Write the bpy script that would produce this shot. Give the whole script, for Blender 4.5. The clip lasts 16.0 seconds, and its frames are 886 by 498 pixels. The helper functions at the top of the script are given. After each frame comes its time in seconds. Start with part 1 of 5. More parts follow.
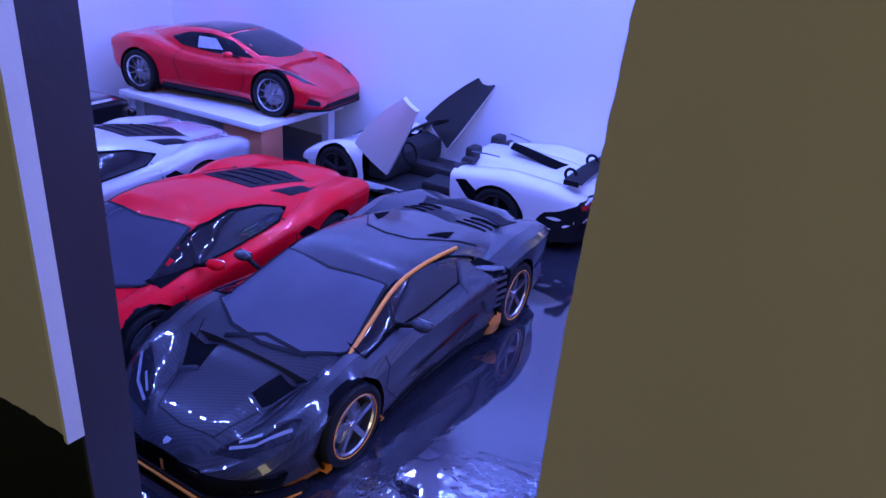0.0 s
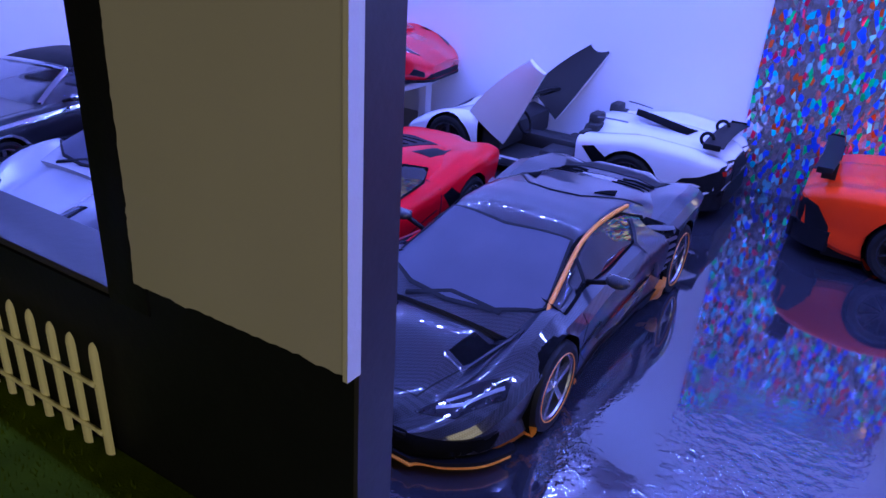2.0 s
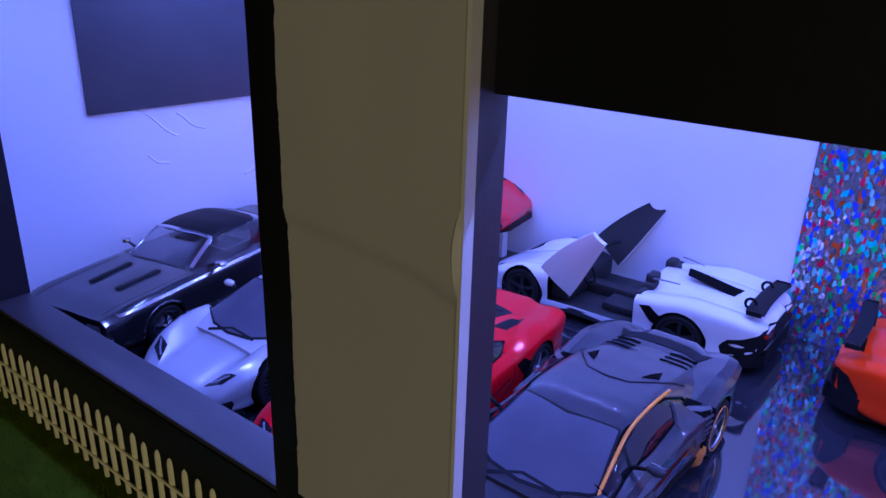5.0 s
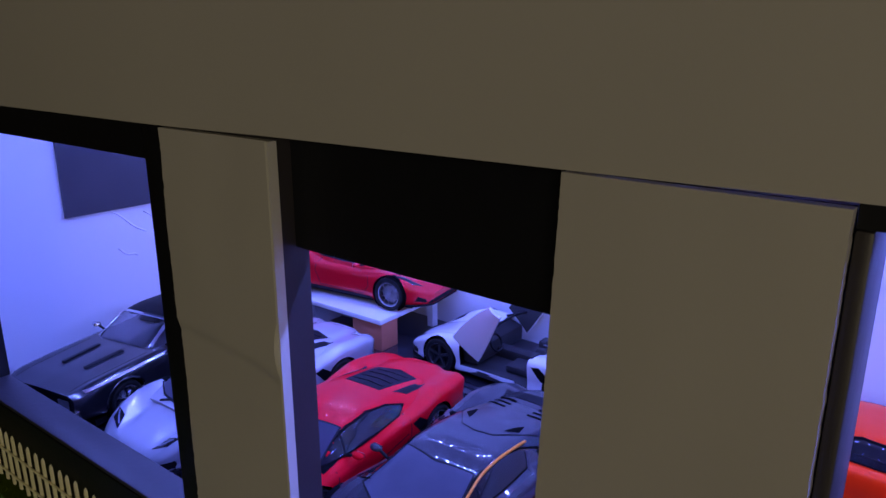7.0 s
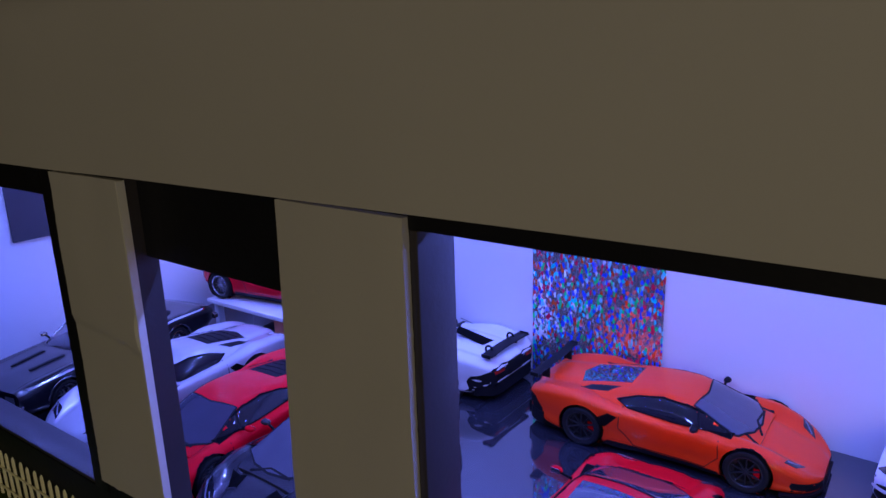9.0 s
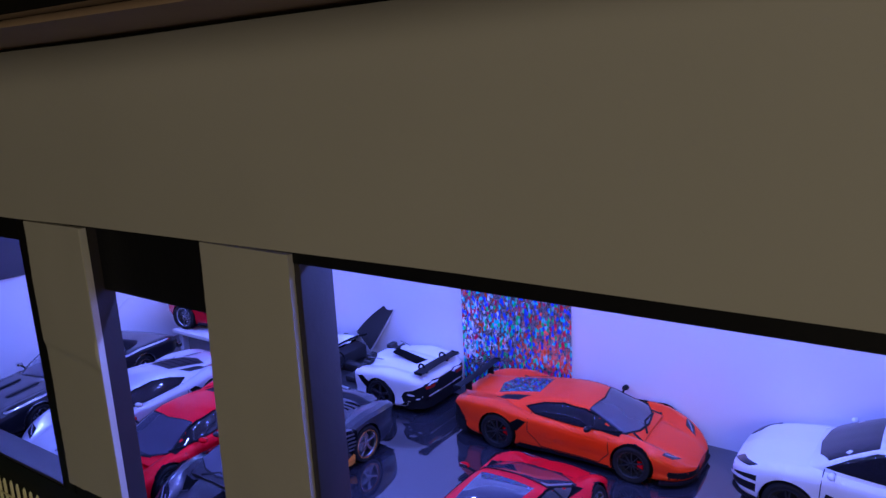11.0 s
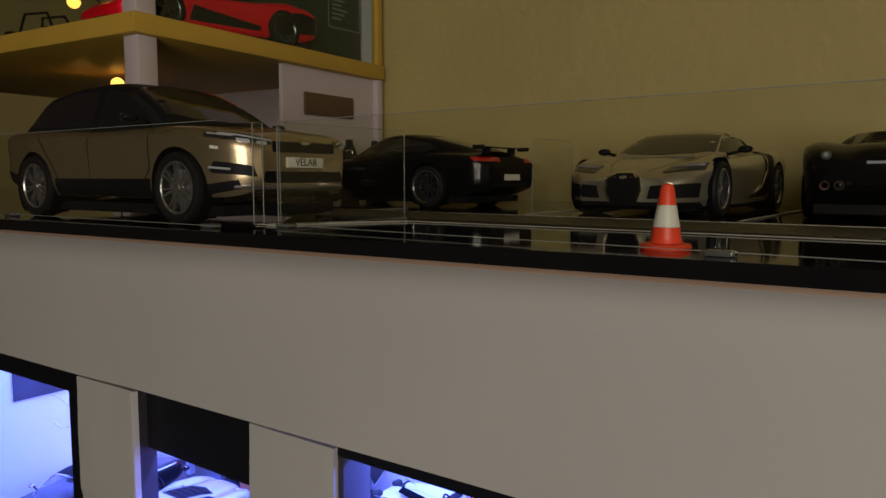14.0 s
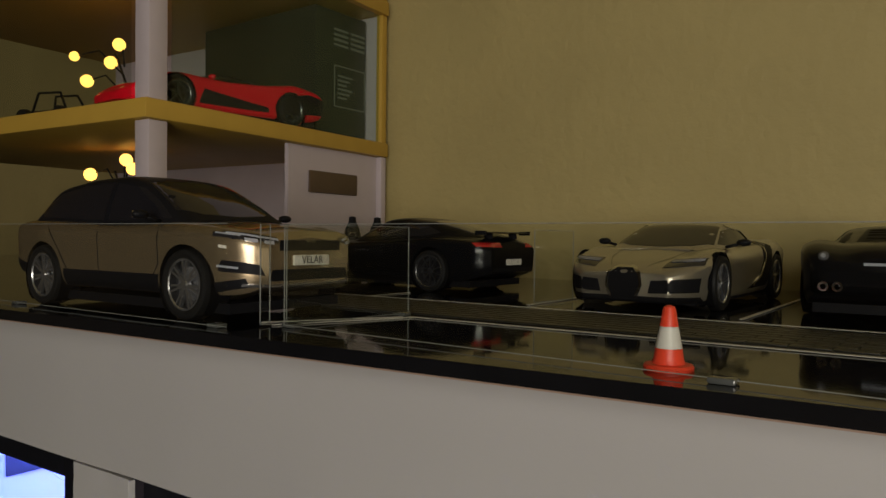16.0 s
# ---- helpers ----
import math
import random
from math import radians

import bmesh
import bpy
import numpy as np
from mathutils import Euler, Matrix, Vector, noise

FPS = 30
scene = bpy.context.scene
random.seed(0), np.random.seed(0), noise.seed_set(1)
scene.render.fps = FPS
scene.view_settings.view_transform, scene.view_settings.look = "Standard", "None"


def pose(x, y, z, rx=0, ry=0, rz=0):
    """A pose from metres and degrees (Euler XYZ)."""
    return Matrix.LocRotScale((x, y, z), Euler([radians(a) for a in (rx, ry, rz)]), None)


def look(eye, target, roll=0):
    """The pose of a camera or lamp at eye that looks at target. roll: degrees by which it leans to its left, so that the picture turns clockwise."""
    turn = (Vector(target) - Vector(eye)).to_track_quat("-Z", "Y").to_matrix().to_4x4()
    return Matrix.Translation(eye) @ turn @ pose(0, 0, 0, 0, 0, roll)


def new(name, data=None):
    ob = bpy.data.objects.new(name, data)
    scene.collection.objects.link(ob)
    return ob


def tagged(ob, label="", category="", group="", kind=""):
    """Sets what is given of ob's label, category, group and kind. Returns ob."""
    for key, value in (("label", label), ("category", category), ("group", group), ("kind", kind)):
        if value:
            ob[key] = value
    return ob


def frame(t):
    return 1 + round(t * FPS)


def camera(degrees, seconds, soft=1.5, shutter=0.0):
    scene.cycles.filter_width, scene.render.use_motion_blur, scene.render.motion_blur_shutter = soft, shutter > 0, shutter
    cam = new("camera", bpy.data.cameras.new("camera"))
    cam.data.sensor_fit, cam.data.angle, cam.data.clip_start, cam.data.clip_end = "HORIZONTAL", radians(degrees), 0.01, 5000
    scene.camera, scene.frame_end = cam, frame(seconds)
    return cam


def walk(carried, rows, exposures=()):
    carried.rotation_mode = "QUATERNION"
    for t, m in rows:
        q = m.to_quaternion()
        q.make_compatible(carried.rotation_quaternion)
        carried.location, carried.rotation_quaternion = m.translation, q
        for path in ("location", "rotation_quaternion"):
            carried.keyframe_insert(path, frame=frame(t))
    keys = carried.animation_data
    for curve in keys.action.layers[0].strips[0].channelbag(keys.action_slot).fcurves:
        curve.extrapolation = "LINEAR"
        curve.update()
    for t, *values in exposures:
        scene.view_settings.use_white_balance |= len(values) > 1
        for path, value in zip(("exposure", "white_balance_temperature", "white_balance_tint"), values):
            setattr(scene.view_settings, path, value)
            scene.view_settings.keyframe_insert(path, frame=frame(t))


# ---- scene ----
cam = camera(62.8, 16.0)
METRES, EYE, TILT, LEAN, TURN = 0.8, 0.21, 0.0, 0.0, 30.6
PATH = [
    (0, (0.175, 0.007, 0.219), (-0.738, 1.577, -0.618), 4.7),
    (0.5, (0.163, 0.007, 0.208), (-0.749, 1.582, -0.622), 4.4),
    (1, (0.138, 0.002, 0.199), (-0.77, 1.581, -0.626), 4.3),
    (1.5, (0.121, -0.011, 0.193), (-0.809, 1.553, -0.636), 3.9),
    (2, (0.11, -0.021, 0.187), (-0.86, 1.508, -0.661), 3.7),
    (2.5, (0.092, -0.042, 0.188), (-0.937, 1.444, -0.668), 3.6),
    (3, (0.082, -0.056, 0.199), (-0.998, 1.395, -0.653), 3.7),
    (3.5, (0.084, -0.063, 0.224), (-1.033, 1.373, -0.607), 3.6),
    (4, (0.094, -0.068, 0.247), (-1.052, 1.365, -0.548), 3.1),
    (4.5, (0.117, -0.068, 0.271), (-1.05, 1.373, -0.477), 2.4),
    (4.7, (0.125, -0.068, 0.279), (-1.047, 1.377, -0.453), 2.1),
    (6.8, (0.241, -0.094, 0.342), (-0.97, 1.391, -0.23), 0.1),
    (7, (0.259, -0.095, 0.347), (-0.954, 1.394, -0.214), 0.0),
    (7.5, (0.296, -0.097, 0.353), (-0.918, 1.396, -0.193), -0.5),
    (8, (0.338, -0.109, 0.363), (-0.874, 1.388, -0.176), -0.9),
    (8.5, (0.374, -0.11, 0.366), (-0.829, 1.392, -0.179), -1.3),
    (9, (0.416, -0.119, 0.373), (-0.776, 1.397, -0.159), -1.9),
    (9.2, (0.431, -0.122, 0.375), (-0.759, 1.398, -0.148), -2.1),
    (11.3, (0.532, -0.172, 0.399), (-0.629, 1.399, -0.029), -2.7),
    (11.5, (0.536, -0.178, 0.401), (-0.626, 1.398, -0.008), -2.6),
    (12, (0.539, -0.191, 0.413), (-0.63, 1.391, 0.051), -2.0),
    (12.5, (0.537, -0.202, 0.43), (-0.633, 1.388, 0.111), -1.1),
    (13, (0.538, -0.212, 0.444), (-0.631, 1.387, 0.171), -0.5),
    (13.5, (0.536, -0.215, 0.461), (-0.633, 1.391, 0.231), -0.0),
    (14, (0.532, -0.212, 0.471), (-0.638, 1.399, 0.278), 0.1),
    (14.5, (0.53, -0.214, 0.482), (-0.638, 1.403, 0.333), 0.2),
    (15, (0.529, -0.214, 0.488), (-0.641, 1.405, 0.382), 0.5),
    (15.5, (0.53, -0.216, 0.492), (-0.643, 1.403, 0.429), 0.6),
    (16, (0.532, -0.217, 0.495), (-0.642, 1.402, 0.463), 0.6),
]
walk(cam, [(t, look(eye, target, roll)) for t, eye, target, roll in PATH],
     exposures=[(0, 0.2, 6450, 8), (2.0, 0.25, 6450, 8), (3.0, 0.34, 6450, 8), (4.5, 0.10, 6400, 9), (7.0, -0.05, 6350, 15), (9.2, -0.2, 6350, 16), (11.5, 0.0, 6200, 15), (12.5, 0.5, 5850, 18), (14.0, 1.2, 5500, 22), (16.0, 1.48, 5300, 22)])

# ---------- light ----------
world = bpy.data.worlds.new("night_room")
scene.world = world
world.use_nodes = True
wn = world.node_tree.nodes
wn["Background"].inputs[0].default_value = (0.75, 0.62, 0.36, 1)
wn["Background"].inputs[1].default_value = 0.016


def area_lamp(name, m, power, color, sx, sy):
    d = bpy.data.lights.new(name, "AREA")
    d.shape, d.size, d.size_y, d.energy, d.color = "RECTANGLE", sx, sy, power, color
    ob = new(name, d)
    ob.matrix_world = m
    return ob


LED = (0.165, 0.240, 1.12)
FLOOR_X0, FLOOR_X1, BACK_Y, FRONT_Y, CEIL_Z = -0.515, 1.0, 0.573, 0.095, 0.33
# room lamp behind the camera, warm and dim
area_lamp("room_lamp", look((1.5, -1.75, 0.66), (0.1, 0.1, 0.3)), 10.3, (1.0, 0.865, 0.56), 1.1, 0.9)


# ---------- materials ----------
def mat(name, color, rough=0.5, metal=0.0, coat=0.0, var=0.12, scale=40.0, bump=0.0, bump_scale=400.0, spec=0.5, rvar=0.0):
    m = bpy.data.materials.new(name)
    m.use_nodes = True
    nt = m.node_tree
    b = nt.nodes["Principled BSDF"]
    b.inputs["Roughness"].default_value = rough
    b.inputs["Metallic"].default_value = metal
    b.inputs["Coat Weight"].default_value = coat
    b.inputs["Coat Roughness"].default_value = 0.015
    b.inputs["Specular IOR Level"].default_value = spec
    co = nt.nodes.new("ShaderNodeTexCoord")
    n1 = nt.nodes.new("ShaderNodeTexNoise")
    n1.inputs["Scale"].default_value = scale
    n1.inputs["Detail"].default_value = 6
    nt.links.new(co.outputs["Object"], n1.inputs["Vector"])
    mix = nt.nodes.new("ShaderNodeMix")
    mix.data_type = "RGBA"
    mix.inputs[6].default_value = (*[c * (1 - var) for c in color], 1)
    mix.inputs[7].default_value = (*[min(1, c * (1 + var)) for c in color], 1)
    nt.links.new(n1.outputs["Fac"], mix.inputs[0])
    nt.links.new(mix.outputs[2], b.inputs["Base Color"])
    if rvar:
        mr = nt.nodes.new("ShaderNodeMapRange")
        mr.inputs[3].default_value, mr.inputs[4].default_value = max(0, rough - rvar), rough + rvar
        nt.links.new(n1.outputs["Fac"], mr.inputs[0])
        nt.links.new(mr.outputs[0], b.inputs["Roughness"])
    if bump:
        n2 = nt.nodes.new("ShaderNodeTexNoise")
        n2.inputs["Scale"].default_value = bump_scale
        n2.inputs["Detail"].default_value = 4
        nt.links.new(co.outputs["Object"], n2.inputs["Vector"])
        bp = nt.nodes.new("ShaderNodeBump")
        bp.inputs["Strength"].default_value = bump
        bp.inputs["Distance"].default_value = 0.001
        nt.links.new(n2.outputs["Fac"], bp.inputs["Height"])
        nt.links.new(bp.outputs[0], b.inputs["Normal"])
    return m


def glow(name, color, strength):
    m = bpy.data.materials.new(name)
    m.use_nodes = True
    b = m.node_tree.nodes["Principled BSDF"]
    b.inputs["Base Color"].default_value = (*color, 1)
    b.inputs["Emission Color"].default_value = (*color, 1)
    b.inputs["Emission Strength"].default_value = strength
    return m


def clear_glass(name, tint=(1, 1, 1), rough=0.02, gloss=1.0):
    """Thin sheet: clear, with a Fresnel gloss."""
    m = bpy.data.materials.new(name)
    m.use_nodes = True
    nt = m.node_tree
    out = nt.nodes["Material Output"]
    nt.nodes.remove(nt.nodes["Principled BSDF"])
    tr = nt.nodes.new("ShaderNodeBsdfTransparent")
    tr.inputs[0].default_value = (*tint, 1)
    gl = nt.nodes.new("ShaderNodeBsdfGlossy")
    gl.inputs["Roughness"].default_value = rough
    lw = nt.nodes.new("ShaderNodeLayerWeight")
    pw = nt.nodes.new("ShaderNodeMath")
    pw.operation = "POWER"
    pw.inputs[1].default_value = 4.0
    mu = nt.nodes.new("ShaderNodeMath")
    mu.operation = "MULTIPLY_ADD"
    mu.inputs[1].default_value = 0.5 * gloss
    mu.inputs[2].default_value = 0.035 * gloss
    mx = nt.nodes.new("ShaderNodeMixShader")
    nt.links.new(lw.outputs["Facing"], pw.inputs[0])
    nt.links.new(pw.outputs[0], mu.inputs[0])
    nt.links.new(mu.outputs[0], mx.inputs[0])
    nt.links.new(tr.outputs[0], mx.inputs[1])
    nt.links.new(gl.outputs[0], mx.inputs[2])
    nt.links.new(mx.outputs[0], out.inputs[0])
    return m


M_WALL = mat("white_foam_board", (0.78, 0.77, 0.80), 0.55, var=0.04, scale=9, bump=0.15, bump_scale=60)
M_FLOOR = mat("gloss_black_floor", (0.026, 0.026, 0.034), 0.05, var=0.5, scale=30, bump=0.05, bump_scale=90, rvar=0.03)
fb = M_FLOOR.node_tree
fb.nodes["Principled BSDF"].inputs["IOR"].default_value = 2.4
# creases of the clear film on the floor, in patches
f_co = fb.nodes.new("ShaderNodeTexCoord")
f_big = fb.nodes.new("ShaderNodeTexNoise")
f_big.inputs["Scale"].default_value = 14
f_cut = fb.nodes.new("ShaderNodeMapRange")
f_cut.inputs[1].default_value, f_cut.inputs[2].default_value = 0.41, 0.62
f_small = fb.nodes.new("ShaderNodeTexNoise")
f_small.inputs["Scale"].default_value = 190
f_small.inputs["Detail"].default_value = 3
f_mul = fb.nodes.new("ShaderNodeMath")
f_mul.operation = "MULTIPLY"
f_bump = fb.nodes.new("ShaderNodeBump")
f_bump.inputs["Strength"].default_value = 1.0
f_bump.inputs["Distance"].default_value = 0.0016
for n in (f_big, f_small):
    fb.links.new(f_co.outputs["Object"], n.inputs["Vector"])
fb.links.new(f_big.outputs["Fac"], f_cut.inputs[0])
f_dist = fb.nodes.new("ShaderNodeVectorMath")
f_dist.operation = "DISTANCE"
f_dist.inputs[1].default_value = (0.075, 0.165, 0.0)
fb.links.new(f_co.outputs["Object"], f_dist.inputs[0])
f_near = fb.nodes.new("ShaderNodeMapRange")
f_near.inputs[1].default_value, f_near.inputs[2].default_value = 0.03, 0.13
f_near.inputs[3].default_value, f_near.inputs[4].default_value = 1.0, 0.015
fb.links.new(f_dist.outputs["Value"], f_near.inputs[0])
f_both = fb.nodes.new("ShaderNodeMath")
f_both.operation = "MULTIPLY"
fb.links.new(f_cut.outputs[0], f_both.inputs[0])
fb.links.new(f_near.outputs[0], f_both.inputs[1])
fb.links.new(f_both.outputs[0], f_mul.inputs[0])
fb.links.new(f_small.outputs["Fac"], f_mul.inputs[1])
fb.links.new(f_mul.outputs[0], f_bump.inputs["Height"])
fb.links.new(f_bump.outputs[0], fb.nodes["Principled BSDF"].inputs["Normal"])
M_CARD = mat("cream_card", (0.50, 0.487, 0.465), 0.62, var=0.06, scale=7, bump=0.12, bump_scale=180)
M_CARDW = mat("white_card_edge", (0.66, 0.65, 0.60), 0.7, var=0.05, bump=0.2, bump_scale=300)
M_BLACK = mat("black_paint_board", (0.007, 0.0075, 0.011), 0.5, spec=0.3, var=0.3, bump=0.15, bump_scale=250)
M_PICTURE = mat("grey_panel_board", (0.075, 0.073, 0.085), 0.35, var=0.2, scale=18, bump=0.1)
M_FRAME = mat("grey_frame_board", (0.040, 0.035, 0.040), 0.45, var=0.15, bump=0.15, bump_scale=250)
M_TAN = mat("tan_hardboard", (0.40, 0.27, 0.19), 0.6, var=0.15, scale=15, bump=0.15)
M_ROOMWALL = mat("yellowish_plaster", (0.46, 0.375, 0.145), 0.7, var=0.14, scale=9, bump=1.0, bump_scale=70)
# for unseen room walls: shade put into a dark brown to weaken reflections
M_DIM = mat("dimmed_wall_brown", (0.10, 0.075, 0.04), 0.9, var=0.3, scale=12, spec=0.1)
M_ROOMWALL.node_tree.nodes["Bump"].inputs["Distance"].default_value = 0.002
M_DECK = mat("gloss_black_deck", (0.008, 0.008, 0.009), 0.06, var=0.4, scale=30, bump=0.02, bump_scale=120, rvar=0.03, spec=0.4)
M_LINE = mat("white_line_paint", (0.55, 0.53, 0.47), 0.5, var=0.1)
M_GRASS = mat("green_flock", (0.070, 0.110, 0.005), 0.95, spec=0.05, var=0.5, scale=60, bump=0.6, bump_scale=900)
M_TABLE = mat("dark_wood_table", (0.06, 0.042, 0.030), 0.45, var=0.35, scale=14, bump=0.1)
M_FENCE = mat("cream_plastic", (0.95, 0.90, 0.60), 0.45, var=0.06)
M_STONE = mat("white_pebble", (0.66, 0.62, 0.56), 0.6, var=0.15, scale=120, bump=0.3)
M_YELLOW = mat("yellow_painted_wood", (0.52, 0.33, 0.035), 0.5, var=0.1, scale=30, bump=0.15)
M_LILAC = mat("pale_lilac_paint", (0.55, 0.48, 0.50), 0.5, var=0.06)
M_TYRE = mat("tyre_rubber", (0.009, 0.009, 0.0095), 0.6, var=0.2, spec=0.3)
M_WELL = mat("wheel_well", (0.006, 0.006, 0.007), 0.9, spec=0.02)
M_TRIM = mat("black_trim", (0.010, 0.010, 0.012), 0.45, var=0.2, spec=0.1)
M_GLASS = mat("smoked_glass", (0.012, 0.012, 0.016), 0.04, coat=0.5, var=0.1, spec=0.25)
M_GLASSB = mat("grey_smoked_glass", (0.055, 0.055, 0.08), 0.03, coat=1.0, var=0.15, scale=25)
# windscreen: the hazy reflection of wall and ceiling is put into its pale colour
M_SCREEN = mat("reflection_tinted_glass", (0.085, 0.085, 0.115), 0.32, var=0.3, scale=25, spec=0.12)
M_SLAT = mat("grey_slat", (0.09, 0.09, 0.10), 0.3, var=0.1)
M_CHROME = mat("chrome", (0.8, 0.8, 0.82), 0.12, metal=1.0, var=0.03)
M_RIMS = mat("silver_rim", (0.55, 0.55, 0.57), 0.25, metal=0.9, var=0.05)
M_RIMB = mat("black_rim", (0.025, 0.025, 0.027), 0.3, var=0.1)
M_LAMP = mat("headlamp_lens", (0.40, 0.42, 0.47), 0.08, coat=1.0, var=0.25, scale=250)
M_BAR = mat("lamp_bar", (0.24, 0.25, 0.30), 0.2, var=0.2, scale=250)
M_LAMPD = mat("dark_lamp_lens", (0.018, 0.018, 0.024), 0.06, coat=0.4, var=0.4, scale=300)
M_TAIL = mat("red_tail_lens", (0.45, 0.02, 0.015), 0.12, coat=1.0)
M_ORANGE_T = mat("orange_trim", (0.95, 0.30, 0.03), 0.4, var=0.06)
M_PLATE = mat("white_plate", (0.72, 0.70, 0.64), 0.4, var=0.04)
M_SEAT = mat("black_seat", (0.02, 0.02, 0.022), 0.7, var=0.2)
M_CLEAR = clear_glass("car_glass", (.80, .80, .84), .06, 3.5)
P_RED = mat("red_paint", (0.85, 0.003, 0.014), 0.35, coat=0.45, spec=0.03, var=0.05)
P_REDT = mat("crimson_paint", (0.80, 0.006, 0.020), 0.25, metal=0.15, coat=0.6, var=0.05)
P_ORANGE = mat("orange_paint", (1.0, 0.050, 0.006), 0.3, coat=0.55, spec=0.1, var=0.04)
P_WHITE = mat("pearl_white_paint", (0.74, 0.74, 0.78), 0.3, coat=1.0, spec=0.1, var=0.03)
P_SILVER = mat("silver_white_paint", (0.50, 0.50, 0.54), 0.25, metal=0.2, coat=1.0, var=0.05)
P_BLACK = mat("black_paint", (0.006, 0.006, 0.007), 0.3, coat=0.4, var=0.1, spec=0.05)
P_OLDBLACK = mat("old_black_paint", (0.010, 0.010, 0.012), 0.3, coat=1.0, var=0.2, spec=0.3)
P_BRONZE = mat("bronze_paint", (0.40, 0.315, 0.19), 0.27, metal=0.75, coat=1.0, var=0.06)
P_SILVERB = mat("champagne_silver_paint", (0.42, 0.38, 0.29), 0.28, metal=0.7, coat=1.0, var=0.05)


def carbon(name, base):
    m = mat(name, base, 0.28, metal=0.1, coat=1.0, var=0.15, spec=0.15)
    nt = m.node_tree
    b = nt.nodes["Principled BSDF"]
    co = nt.nodes.new("ShaderNodeTexCoord")
    mp = nt.nodes.new("ShaderNodeMapping")
    mp.inputs["Rotation"].default_value = (0.3, 0.2, 0.785)
    mp.inputs["Scale"].default_value = (1500, 1500, 1500)
    ck = nt.nodes.new("ShaderNodeTexChecker")
    ck.inputs["Color1"].default_value = (*[c * 0.65 for c in base], 1)
    ck.inputs["Color2"].default_value = (*[c * 1.4 for c in base], 1)
    ck.inputs["Scale"].default_value = 1.0
    nt.links.new(co.outputs["Object"], mp.inputs[0])
    nt.links.new(mp.outputs[0], ck.inputs[0])
    nt.links.new(ck.outputs[0], b.inputs["Base Color"])
    return m


P_CARBON = carbon("carbon_weave", (0.034, 0.035, 0.043))


def holo_material():
    """Holographic foil: shards that each tilt and tint a mirror their own way."""
    m = bpy.data.materials.new("holographic_foil")
    m.use_nodes = True
    nt = m.node_tree
    b = nt.nodes["Principled BSDF"]
    co = nt.nodes.new("ShaderNodeTexCoord")
    vo = nt.nodes.new("ShaderNodeTexVoronoi")
    vo.inputs["Scale"].default_value = 300
    st = nt.nodes.new("ShaderNodeMapping")
    st.inputs["Rotation"].default_value = (0, .5, 0)
    st.inputs["Scale"].default_value = (1.35, 1, .7)
    nt.links.new(co.outputs["Object"], st.inputs[0])
    nt.links.new(st.outputs[0], vo.inputs["Vector"])
    sep = nt.nodes.new("ShaderNodeSeparateColor")
    nt.links.new(vo.outputs["Color"], sep.inputs[0])
    hue = nt.nodes.new("ShaderNodeValToRGB")
    hue.color_ramp.interpolation = "CONSTANT"
    for at, c in ((.16, (.0, 1, .25, 1)), (.30, (.0, 1, 1, 1)), (.46, (.02, .15, 1, 1)), (.64, (1, .12, .02, 1)), (.74, (.3, .9, 1, 1)), (.86, (1, .02, .12, 1))):
        hue.color_ramp.elements.new(at).color = c
    hue.color_ramp.elements[0].color = (.05, .12, 1, 1)
    nt.links.new(sep.outputs[0], hue.inputs[0])
    vivid = nt.nodes.new("ShaderNodeMapRange")
    vivid.inputs[1].default_value, vivid.inputs[2].default_value = 0.58, 0.68
    nt.links.new(sep.outputs[1], vivid.inputs[0])
    tone = nt.nodes.new("ShaderNodeMix")
    tone.data_type = "RGBA"
    tone.inputs[6].default_value = (.88, .86, .92, 1)
    nt.links.new(vivid.outputs[0], tone.inputs[0])
    nt.links.new(hue.outputs[0], tone.inputs[7])
    nt.links.new(tone.outputs[2], b.inputs["Base Color"])
    soft = nt.nodes.new("ShaderNodeMapRange")
    soft.inputs[3].default_value, soft.inputs[4].default_value = 0.10, 0.30
    nt.links.new(vivid.outputs[0], soft.inputs[0])
    nt.links.new(soft.outputs[0], b.inputs["Roughness"])
    shine = nt.nodes.new("ShaderNodeMapRange")
    shine.inputs[3].default_value, shine.inputs[4].default_value = 0.88, 0.50
    nt.links.new(vivid.outputs[0], shine.inputs[0])
    nt.links.new(shine.outputs[0], b.inputs["Metallic"])
    sub = nt.nodes.new("ShaderNodeVectorMath")
    sub.operation = "SUBTRACT"
    sub.inputs[1].default_value = (0.5, 0.5, 0.5)
    nt.links.new(vo.outputs["Color"], sub.inputs[0])
    sc = nt.nodes.new("ShaderNodeVectorMath")
    sc.operation = "SCALE"
    sc.inputs["Scale"].default_value = 0.40
    nt.links.new(sub.outputs[0], sc.inputs[0])
    geo = nt.nodes.new("ShaderNodeNewGeometry")
    ad = nt.nodes.new("ShaderNodeVectorMath")
    ad.operation = "ADD"
    nt.links.new(sc.outputs[0], ad.inputs[0])
    nt.links.new(geo.outputs["Normal"], ad.inputs[1])
    no = nt.nodes.new("ShaderNodeVectorMath")
    no.operation = "NORMALIZE"
    nt.links.new(ad.outputs[0], no.inputs[0])
    nt.links.new(no.outputs[0], b.inputs["Normal"])
    return m


M_HOLO = holo_material()


SPLAY = 0.033


def splay(bm):
    """The wall left of the doorway swings slightly outwards."""
    for v in bm.verts:
        if v.co.x < .013:
            v.co.y += SPLAY * (v.co.x - .013)
    return bm


# ---------- mesh helpers ----------
def sharpen(bm, angle=32):
    for f in bm.faces:
        f.smooth = True
    for e in bm.edges:
        if len(e.link_faces) == 2 and e.calc_face_angle(0) > radians(angle):
            e.smooth = False


